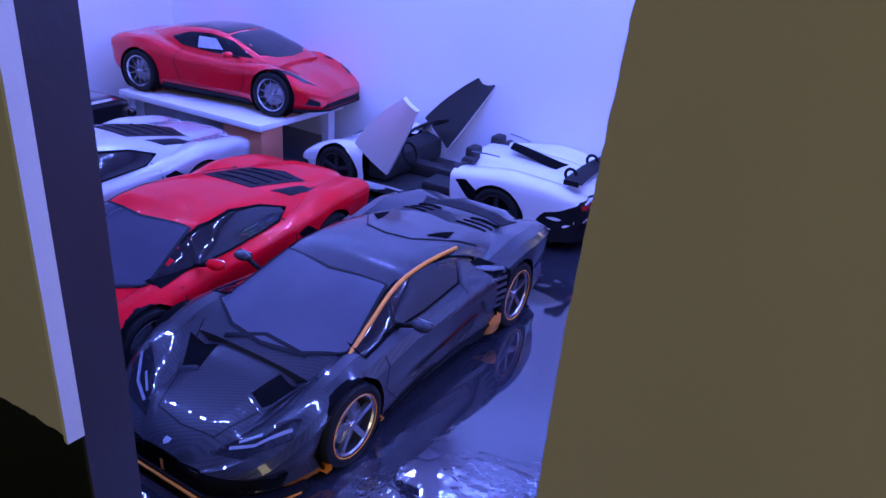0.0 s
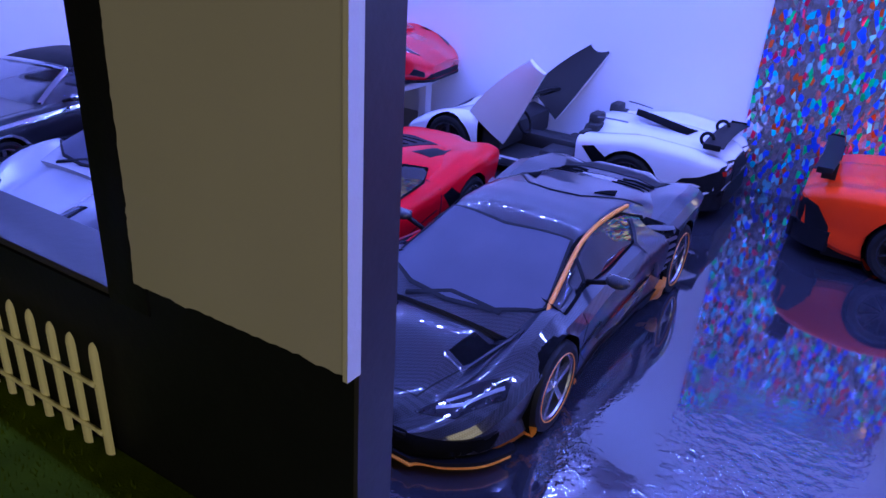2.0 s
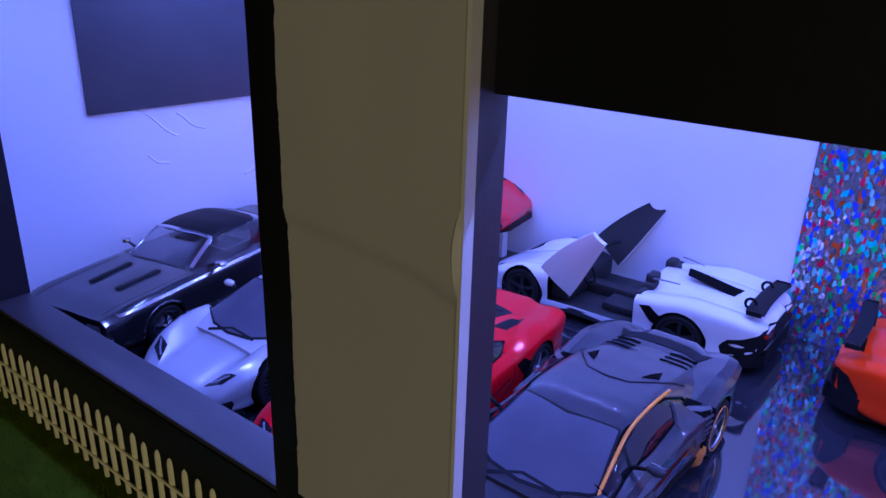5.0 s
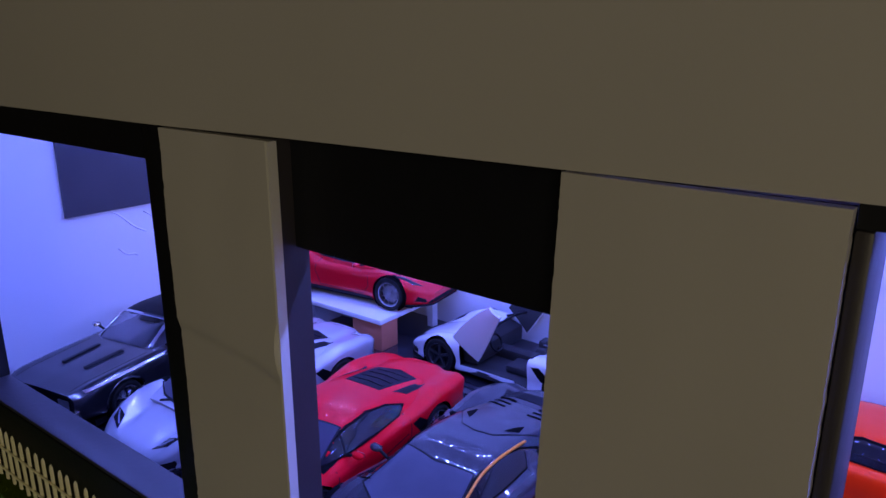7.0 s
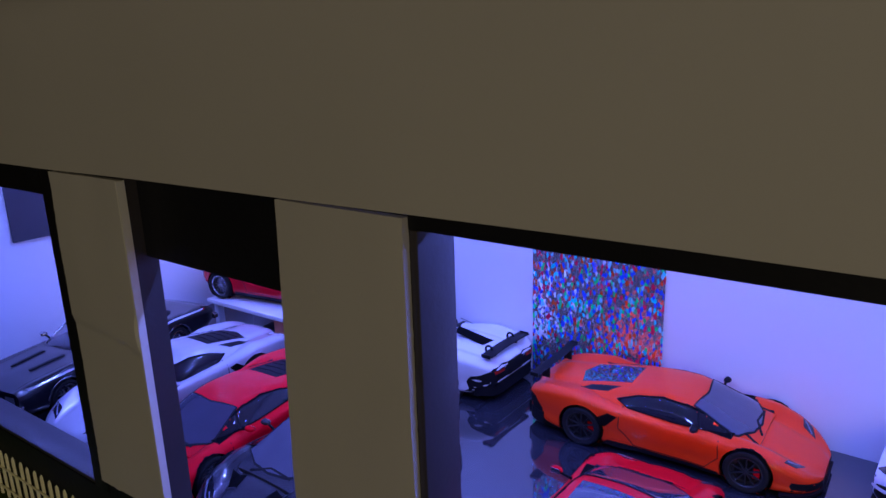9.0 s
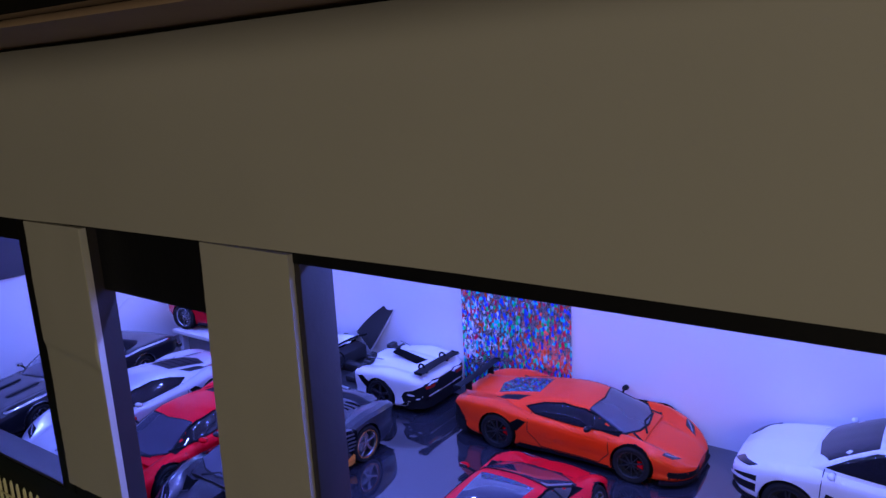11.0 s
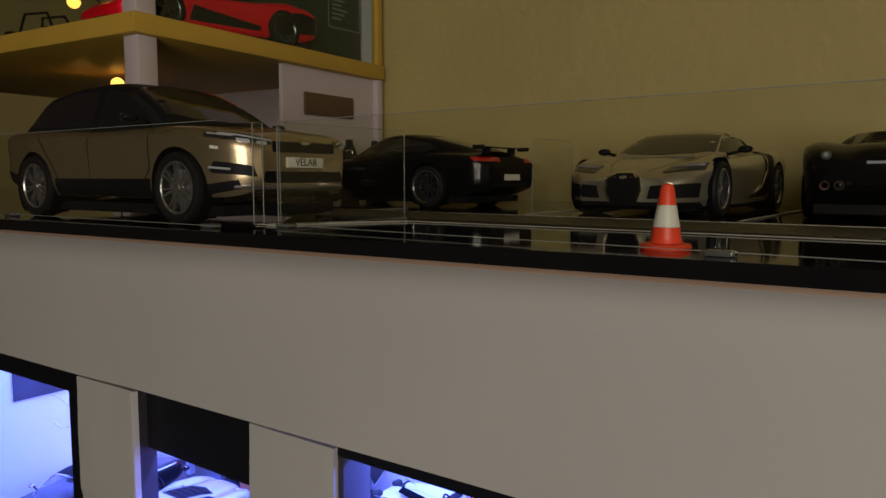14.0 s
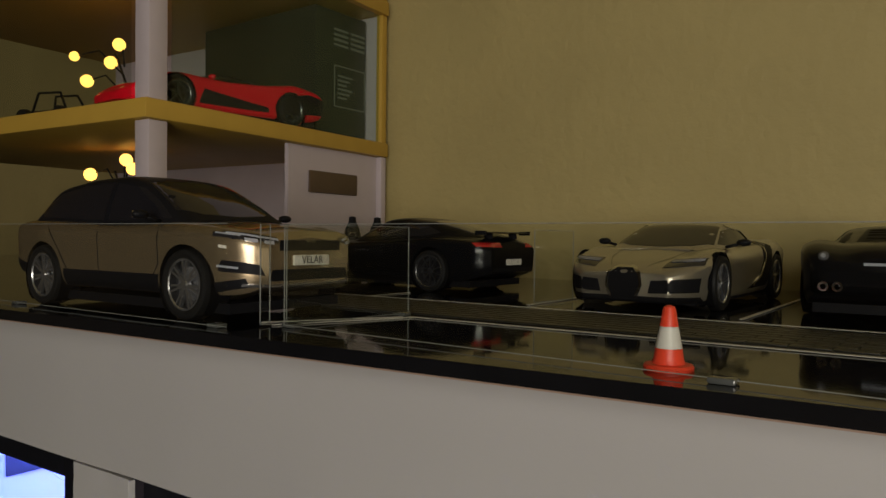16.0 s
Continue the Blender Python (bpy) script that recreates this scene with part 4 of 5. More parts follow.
# old black hardtop
mus = dict(
    rear=-2.65, nose=2.55, axle_f=1.62, axle_r=-1.35, wheel=.34, paint=P_OLDBLACK, group=GR, flat=.72, crown=.015, soft=2, tuck=.985, spokes=5, rim=M_CHROME, tyre_r=.26,
    half=[(-2.65, .84), (-2.4, .95), (-1.2, .98), (0, .97), (1.6, .96), (2.35, .93), (2.55, .86)],
    top=[(-2.65, .78), (-2.3, .90), (-1.2, .94), (0, .92), (1.2, .90), (2.2, .86), (2.55, .80)],
    shoulder=[(-2.65, .74), (-2.3, .84), (-1.2, .90), (0, .86), (1.2, .85), (2.2, .82), (2.55, .76)],
    fender=[(-2.65, .75), (-2.3, .88), (-1.2, .93), (0, .89), (1.2, .89), (2.2, .86), (2.55, .79)],
    bottom=[(-2.65, .38), (-1.5, .24), (1.8, .22), (2.55, .34)],
    cabin=dict(z=[(-1.75, .92), (-1.2, 1.18), (-.7, 1.31), (-.1, 1.33), (.25, 1.28), (.62, 1.08), (.86, .92)],
               w=[(-1.75, .52), (-.7, .62), (0, .62), (.86, .66)], base=[(-1.75, .70), (-.5, .80), (.86, .80)], clear=(1.245, -1.05)),
    roof_paint=M_TRIM, mirror=(.55, 1.02, .98), mirror_paint=M_CHROME,
    panels=[("windscreen_frame", M_CHROME, "top", strip([(.80, .64), (.27, .585)], .05), {"both": True, "proud": .02}),
            ("windscreen_rail", M_CHROME, "top", strip([(.26, -.58), (.28, 0), (.26, .58)], .04), {"proud": .02}),
            ("hood_scoop", M_TRIM, "top", strip([(1.1, .30), (1.85, .27)], .07), {"both": True, "proud": .03}),
            ("hood_line", M_TRIM, "top", strip([(.95, .72), (2.45, .66)], .015), {"both": True, "proud": .003}),
            ("body_strip", M_CHROME, "side", strip([(2.35, .80), (1.2, .835), (-.2, .85), (-1.3, .88), (-2.3, .82)], .03), {"proud": .012}),
            ("wheel_lip", M_CHROME, "side", strip([(1.62 + .40 * math.cos(a * math.pi / 10), .34 + .40 * math.sin(a * math.pi / 10)) for a in range(11)], .03), {"proud": .016}),
            ("wheel_lip", M_CHROME, "side", strip([(-1.35 + .40 * math.cos(a * math.pi / 10), .34 + .40 * math.sin(a * math.pi / 10)) for a in range(11)], .03), {"proud": .016}),
            ("grille", M_TRIM, "front", [(-.78, .52), (.78, .52), (.78, .74), (-.78, .74)]),
            ("headlight", M_LAMP, "front", [(.50, .56), (.74, .56), (.74, .70), (.50, .70)], {"both": True, "proud": .02})],
    boxes=[("front_bumper", M_CHROME, (2.50, 2.64, -.92, .92, .42, .55)), ("rear_bumper", M_CHROME, (-2.74, -2.60, -.92, .92, .45, .58))])
make_car("model_muscle_car", pose(-.432, .272, 0, 0, 0, -77), "black vintage hardtop muscle car model with chrome trim", mus)

# white car with raised doors
wht = wedge(paint=P_WHITE, group=GR, mirrors=False, rim=M_RIMB, spokes=5, rear=-2.40, open=(-.55, .92, .27), crest=.05,
            top=[(-2.40, .76), (-2.3, .84), (-1.7, .90), (-1.0, .93), (-.6, .93), (.6, .78), (1.1, .73), (1.7, .60), (2.15, .45), (2.36, .36), (2.42, .31)],
            panels=[p for p in wedge_panels(engine=M_TRIM) if p[0] not in ("window_frame", "windscreen", "screen_seal", "wiper", "side_window", "window_bar", "shut_line", "louvre", "engine_cover", "quarter_glass", "side_skirt", "hood_vent", "vent_lip")] + [
                ("engine_vent", M_WELL, "top", [(-.95, -.13), (-1.02, .13), (-1.75, .17), (-1.80, -.17)], {"proud": .008}),
                ("deck_slit", M_SLAT, "top", strip([(-.66, .60), (-1.05, .50)], .012), {"both": True, "proud": .004}),
                ("tail_panel", M_TRIM, "rear", [(-.92, .22), (.92, .22), (.93, .56), (.84, .66), (.72, .73), (-.72, .73), (-.84, .66), (-.93, .56)], {"proud": .012})],
            lips=[("front_splitter", M_TRIM, 1.92, 2.44, .10, .135, .01), ("rear_diffuser", M_TRIM, -2.42, -2.0, .17, .42, -.04)])
wc = make_car("model_sports_car", pose(-.118, .511, 0, 0, 0, 181), "white open sports car model with both scissor doors raised", wht)
wing(wc, -2.16, .95, .72, .26, base=.84)
for s in (1, -1):
    ring = lathe([(.075 + .022 * math.cos(a), .022 * math.sin(a)) for a in [k * math.pi / 4 for k in range(9)]], 20)
    ring.transform(Matrix.Translation((-2.05, s * .40, .955)))
    part("wing_mount", scaled(ring), M_TRIM, wc)
    # door: bowed panel hinged ahead of the opening, turned up and out
    db = bmesh.new()
    rows = []
    for i in range(13):
        u = i / 12
        row = []
        for j in range(9):
            v = j / 8
            x = -1.28 * u
            z = .03 + .10 * u * (1 - u) + (.66 - .40 * u ** 1.6) * (v - .5)
            y = .02 * math.sin(v * math.pi)
            row.append((x, y, z))
        rows.append(row)
    outer = [[db.verts.new((x, y * s, z)) for x, y, z in r] for r in rows]
    inner = [[db.verts.new((x, (y - .07) * s, z)) for x, y, z in r] for r in rows]
    for i in range(12):
        for j in range(8):
            db.faces.new((outer[i][j], outer[i + 1][j], outer[i + 1][j + 1], outer[i][j + 1]))
    for i in range(12):
        for j in (0, 8):
            db.faces.new((outer[i][j], outer[i + 1][j], inner[i + 1][j], inner[i][j]))
    for j in range(8):
        for i in (0, 12):
            db.faces.new((outer[i][j], outer[i][j + 1], inner[i][j + 1], inner[i][j]))
    bmesh.ops.recalc_face_normals(db, faces=db.faces[:])
    lining = bmesh.new()
    lv = [[lining.verts.new((x, (y - .06) * s, z)) for x, y, z in r] for r in rows]
    for i in range(12):
        for j in range(8):
            lining.faces.new((lv[i][j], lv[i + 1][j], lv[i + 1][j + 1], lv[i][j + 1]))
    hinge = Matrix.Translation((.78, s * .93, .62)) @ Matrix.Rotation(radians(14 * -s), 4, "X") @ Matrix.Rotation(radians(52), 4, "Y")
    db.transform(hinge)
    lining.transform(hinge)
    dr = part("scissor_door", scaled(db), P_WHITE, wc, "raised white scissor door")
    part("door_lining", scaled(lining), M_SEAT, dr, "black door lining")

# roadster on the table
tes = dict(
    rear=-2.18, nose=2.2, axle_f=1.38, axle_r=-1.32, wheel=.36, paint=P_REDT, group=GR, soft=3, flat=.50, crown=.03, sharp=40, spokes=10, style="thin", rim=M_RIMS,
    half=[(-2.18, .70), (-2.0, .90), (-1.4, 1.02), (-.6, .96), (.4, .93), (1.3, .99), (1.8, .92), (2.1, .70), (2.2, .50)],
    top=[(-2.18, .86), (-1.8, .98), (-1.2, .98), (-.4, .82), (.6, .80), (1.2, .76), (1.7, .66), (2.05, .52), (2.2, .42)],
    shoulder=[(-2.18, .80), (-1.8, .90), (-1.3, .92), (-.4, .76), (.5, .72), (1.2, .74), (1.6, .68), (2.0, .50), (2.2, .38)],
    fender=[(-2.18, .82), (-1.8, .95), (-1.3, .97), (-.4, .80), (.5, .76), (1.25, .84), (1.6, .76), (2.0, .53), (2.2, .39)],
    bottom=[(-2.18, .40), (-1.6, .18), (0, .15), (1.6, .15), (2.2, .18)],
    cabin=dict(z=[(-1.65, .95), (-1.1, 1.10), (-.5, 1.19), (0, 1.20), (.4, 1.13), (.85, .98), (1.3, .78)],
               w=[(-1.65, .40), (-.5, .58), (.2, .60), (1.3, .70)], base=[(-1.65, .62), (-.5, .82), (.4, .84), (1.3, .74)]),
    mirror=(.60, 1.0, .90),
    panels=[("windscreen", M_GLASS, "top", sym([(1.18, 0), (1.12, .40), (.95, .62), (.30, .53), (.34, 0)])),
            ("glass_roof", M_GLASS, "top", sym([(.26, 0), (.24, .50), (-.75, .46), (-.85, 0)])),
            ("side_window", M_GLASS, "side", [(.88, .84), (.45, 1.04), (0, 1.11), (-.45, 1.09), (-.85, .98), (-.55, .88), (.1, .84)]),
            ("window_light", M_LAMP, "side", [(.30, .90), (.10, 1.05), (-.25, 1.05), (-.20, .88)], {"proud": .010, "label": "pale seat seen behind the side glass"}),
            ("shut_line", M_TRIM, "side", strip([(.85, .80), (.85, .45), (.70, .26), (-.45, .28), (-.58, .60), (-.50, .84)], .014), {"proud": .003}),
            ("headlight", M_LAMPD, "top", [(1.98, .56), (1.86, .74), (1.48, .88), (1.60, .74)], {"both": True, "proud": .01}),
            ("front_grille", M_TRIM, "front", [(-.60, .19), (.60, .19), (.52, .27), (-.52, .27)]),
            ("corner_intake", M_TRIM, "front", [(.62, .22), (.80, .26), (.76, .36), (.64, .30)], BOTH),
            ("side_skirt", M_TRIM, "side", [(-.9, .16), (.95, .16), (.92, .22), (-.85, .24)], {"proud": .016})],
    lips=[("front_splitter", M_TRIM, 1.75, 2.21, .14, .175, .005)])
make_car("model_roadster", pose(-.375, .520, .0402, 0, 0, 9), "metallic crimson roadster model with black glass roof on a white table", tes)

# orange car
org = wedge(paint=P_ORANGE, group=GR, rim=M_RIMB, spokes=10, style="thin", calliper=P_RED, mirror_paint=M_TRIM,
            panels=wedge_panels(engine=M_GLASSB, hood_vent=False) + [
                ("rear_quarter", M_TRIM, "side", [(-2.02, .28), (-2.28, .38), (-2.34, .70), (-2.20, .66), (-2.05, .46)], {"proud": .012}),
                ("hood_slot", M_TRIM, "top", strip([(1.32, .52), (1.50, .60)], .05), BOTH),
                ],
            lips=[("front_splitter", M_TRIM, 1.90, 2.46, .09, .13, .03), ("rear_diffuser", M_TRIM, -2.46, -2.0, .17, .40, -.02)])
oc = make_car("model_sports_car", pose(.197, .508, 0, 0, 0, 3), "orange wedge sports car model with black wing and wheels", org)
wing(oc, -2.22, 1.05, .84, .20, base=.86)

# red car behind the window
rd2 = wedge(paint=P_RED, group=GR, roof_paint=P_RED, mirror=(.62, 1.05, .88), panels=wedge_panels(hood_vent=False, vents=False) + [
    ("glass_roof", M_GLASSB, "top", sym([(.30, 0), (.28, .46), (-.95, .40), (-1.05, 0)])),
    ("hood_slot", M_TRIM, "top", strip([(1.56, .18), (1.54, .50)], .09), BOTH)],
    lips=[("front_splitter", M_TRIM, 1.92, 2.44, .10, .135, .01)])
make_car("model_sports_car", pose(.227, .297, 0, 0, 0, 90), "glossy red sports car model with a wide glass roof", rd2)


def suv(**kw):
    s = dict(
        rear=-2.40, nose=2.40, axle_f=1.48, axle_r=-1.40, wheel=.385, soft=2, flat=.62, crown=.03, sharp=30, tuck=.985, tyre_f=.26, tyre_r=.27,
        half=[(-2.40, .74), (-2.2, .92), (-1.4, 1.0), (0, .97), (1.4, 1.0), (1.9, .95), (2.25, .82), (2.40, .62)],
        top=[(-2.40, 1.06), (-2.1, 1.14), (-1.0, 1.12), (.6, 1.10), (1.2, 1.08), (1.8, 1.0), (2.2, .90), (2.40, .76)],
        shoulder=[(-2.40, 1.0), (-2.1, 1.06), (-1.4, 1.06), (0, 1.01), (1.2, .99), (1.8, .92), (2.2, .82), (2.40, .70)],
        fender=[(-2.40, 1.02), (-2.1, 1.08), (-1.4, 1.09), (0, 1.04), (1.2, 1.05), (1.8, .97), (2.2, .86), (2.40, .72)],
        bottom=[(-2.40, .52), (-2.1, .36), (-1.4, .27), (1.6, .27), (2.2, .30), (2.40, .40)],
        cabin=dict(z=[(-2.25, 1.14), (-1.95, 1.40), (-1.6, 1.56), (-.9, 1.64), (-.2, 1.66), (.3, 1.60), (.8, 1.36), (1.25, 1.10)],
                   w=[(-2.25, .56), (-1.6, .62), (-.2, .66), (.3, .65), (1.25, .76)], base=[(-2.25, .74), (-1.6, .84), (0, .88), (.8, .87), (1.25, .82)]),
        mirror=(.86, 1.08, 1.14))
    s.update(kw)
    return s


SUV_GLASS = [("windscreen", M_GLASS, "top", sym([(1.20, 0), (1.14, .46), (.98, .70), (.34, .60), (.36, 0)])),
             ("side_window", M_GLASS, "side", [(1.02, 1.10), (.70, 1.30), (.36, 1.47), (-.2, 1.545), (-.9, 1.53), (-1.5, 1.44), (-1.95, 1.22), (-1.75, 1.13), (0, 1.08)]),
             ("window_pillar", M_TRIM, "side", strip([(-.18, 1.08), (-.22, 1.54)], .07), {"proud": .014}),
             ("shut_line", M_TRIM, "side", strip([(1.02, 1.08), (1.04, .60), (.90, .42), (-.16, .40), (-.18, 1.07)], .014), {"proud": .003}),
             ("shut_line", M_TRIM, "side", strip([(-.16, .42), (-.80, .42), (-1.02, .72), (-1.30, 1.06)], .014), {"proud": .003}),
             ("sill_cladding", M_TRIM, "side", [(-.92, .28), (1.0, .28), (1.04, .48), (-.90, .48)], {"proud": .012}),
             ("rear_cladding", M_TRIM, "side", [(-1.85, .36), (-2.3, .48), (-2.3, .60), (-1.84, .52)], {"proud": .012})]
uru = suv(paint=P_WHITE, group=GR, rim=M_RIMB, style="twin", panels=SUV_GLASS + [
    ("headlight", M_LAMPD, "front", [(.46, .74), (.84, .84), (.84, .90), (.50, .84)], {"both": True, "proud": .015}),
    ("front_grille", M_TRIM, "front", [(-.55, .46), (.55, .46), (.62, .70), (-.62, .70)]),
    ("corner_intake", M_TRIM, "front", [(.60, .40), (.90, .44), (.92, .74), (.68, .62)], BOTH),
    ("intake_bar", P_WHITE, "front", strip([(.62, .56), (.92, .62)], .04), {"both": True, "proud": .03}),
    ("fender_vent", M_TRIM, "side", [(.95, .78), (.72, .72), (.98, .66)], {"proud": .01})],
    lips=[("front_splitter", M_TRIM, 1.95, 2.41, .28, .33, -.01)])
make_car("model_suv", pose(.503, .512, 0, 0, 0, 179), "pearl white sporty utility car model with dark glass", uru)

# ---------- cars on the deck ----------
GD = "model cars on the deck"
vel = suv(
    top=[(-2.40, 1.06), (-2.1, 1.14), (-1.0, 1.12), (.6, 1.11), (1.2, 1.10), (1.8, 1.06), (2.2, 1.01), (2.40, .90)],
    shoulder=[(-2.40, 1.0), (-2.1, 1.06), (-1.4, 1.06), (0, 1.01), (1.2, .99), (1.8, .97), (2.2, .93), (2.40, .84)],
    fender=[(-2.40, 1.02), (-2.1, 1.08), (-1.4, 1.09), (0, 1.04), (1.2, 1.06), (1.8, 1.03), (2.2, .97), (2.40, .87)],
    paint=P_BRONZE, group=GD, mirror_paint=M_TRIM, roof_paint=M_TRIM, spokes=7, style="twin", rim=M_RIMS, panels=SUV_GLASS + [
    ("headlight", M_LAMPD, "front", [(.48, .835), (.86, .88), (.86, .958), (.48, .895)], {"both": True, "proud": .015}),
    ("headlight_side", M_LAMPD, "side", [(2.20, .875), (1.90, .91), (1.88, .958), (2.18, .93)], {"proud": .012}),
    ("light_bar", M_LAMP, "side", strip([(2.18, .915), (1.92, .945)], .013), {"proud": .02}),
    ("light_bar", M_LAMP, "front", strip([(.50, .87), (.66, .895), (.86, .94)], .014), {"both": True, "proud": .025}),
    ("lamp_lens", M_LAMP, "front", [(.56, .825), (.64, .835), (.64, .862), (.56, .855)], {"both": True, "proud": .025}),
    ("lamp_lens", M_LAMP, "front", [(.70, .845), (.79, .86), (.79, .89), (.70, .875)], {"both": True, "proud": .025}),
    ("front_grille", M_TRIM, "front", [(-.46, .76), (.46, .76), (.46, .87), (-.46, .87)]),
    ("lower_grille", M_TRIM, "front", [(-.60, .44), (.60, .44), (.56, .56), (-.56, .56)]),
    ("corner_intake", M_TRIM, "front", [(.64, .50), (.90, .54), (.90, .66), (.68, .61)], BOTH),
    ("intake_side", M_TRIM, "side", [(2.12, .54), (1.96, .55), (2.0, .65), (2.16, .64)], {"proud": .008}),
    ("bumper_blade", M_LAMP, "side", strip([(2.18, .58), (1.96, .60)], .02), {"proud": .02}),
    ("fog_lamp", M_PLATE, "side", [(2.06, .78), (1.98, .79), (1.98, .82), (2.06, .81)], {"proud": .012}),
    ("lower_cladding", M_TRIM, "side", [(1.90, .32), (2.26, .38), (2.24, .47), (1.89, .42)], {"proud": .012}),
    ("bumper_strip", M_RIMS, "front", strip([(-.80, .40), (0, .385), (.80, .40)], .03), {"proud": .02}),
    ("badge", M_CHROME, "front", [(-.06, .845), (.06, .845), (.06, .875), (-.06, .875)], {"proud": .02})])
vc = make_car("model_suv", pose(.071, .092, .444, 0, 0, 2), "metallic bronze utility car model with black roof", vel)
# plate with the model's own name
plate = part("number_plate", scaled(box_bm(2.395, 2.425, -.27, .27, .60, .71, .008)), M_PLATE, vc, "white show plate with dark letters")
fc = bpy.data.curves.new("plate_text", "FONT")
fc.body = "VELAR"
fc.size, fc.align_x, fc.align_y, fc.extrude = .115 * K, "CENTER", "CENTER", .002 * K
tmp = new("plate_text_tmp", fc)
bpy.context.view_layer.update()
tme = bpy.data.meshes.new_from_object(tmp.evaluated_get(bpy.context.evaluated_depsgraph_get()))
bpy.data.objects.remove(tmp)
tme.materials.append(M_TRIM)
lt = new("plate_lettering", tme)
lt.parent = plate
lt.matrix_basis = pose(2.428 * K, 0, .655 * K, 90, 0, 90)

amg = dict(
    rear=-2.25, nose=2.3, axle_f=1.45, axle_r=-1.18, wheel=.355, paint=P_BLACK, group=GD, soft=3, flat=.55, crown=.04, sharp=40, spokes=10, style="thin", rim=M_RIMB, ring=M_RIMS,
    half=[(-2.25, .72), (-2.05, .90), (-1.3, 1.0), (-.4, .95), (.6, .95), (1.4, .98), (1.9, .90), (2.3, .60)],
    top=[(-2.25, .86), (-2.0, .95), (-1.4, 1.0), (-.4, .92), (.6, .92), (1.3, .86), (2.0, .70), (2.3, .52)],
    shoulder=[(-2.25, .78), (-1.9, .88), (-1.3, .92), (-.4, .86), (.6, .82), (1.4, .80), (2.0, .62), (2.3, .46)],
    bottom=[(-2.25, .34), (-1.8, .2), (0, .14), (2.3, .18)],
    cabin=dict(z=[(-2.0, .94), (-1.5, 1.08), (-.9, 1.23), (-.4, 1.285), (0, 1.27), (.45, 1.08), (.8, .90)],
               w=[(-2.0, .50), (-.9, .60), (0, .62), (.8, .70)], base=[(-2.0, .64), (-.9, .80), (0, .84), (.8, .80)]), mirror=(.55, 1.02, .96),
    panels=[("windscreen", M_GLASS, "top", sym([(.76, 0), (.72, .56), (.08, .54), (.10, 0)])),
            ("side_window", M_GLASS, "side", [(.50, .92), (.10, 1.12), (-.4, 1.19), (-.9, 1.12), (-1.2, 1.0), (-.9, .94)]),
            ("rear_window", M_GLASSB, "top", sym([(-.95, 0), (-.95, .50), (-1.7, .44), (-1.75, 0)])),
            ("tail_light", M_TAIL, "rear", [(.40, .76), (.86, .77), (.86, .83), (.42, .83)], {"both": True, "proud": .02}),
            ("number_plate", M_PLATE, "rear", [(-.24, .46), (.24, .46), (.24, .56), (-.24, .56)], {"proud": .02}),
            ("rear_diffuser", M_TRIM, "rear", [(-.70, .30), (.70, .30), (.60, .42), (-.60, .42)]),
            ("shut_line", M_TRIM, "side", strip([(.55, .84), (.52, .4), (.3, .26), (-.5, .28), (-.72, .6), (-.62, .9)], .014), {"proud": .003})])
ac = make_car("model_coupe", pose(.058, .378, .444, 0, 0, 180), "black grand tourer coupe model with a raised rear wing", amg)
wing(ac, -2.02, 1.00, .72, .28, base=.90)

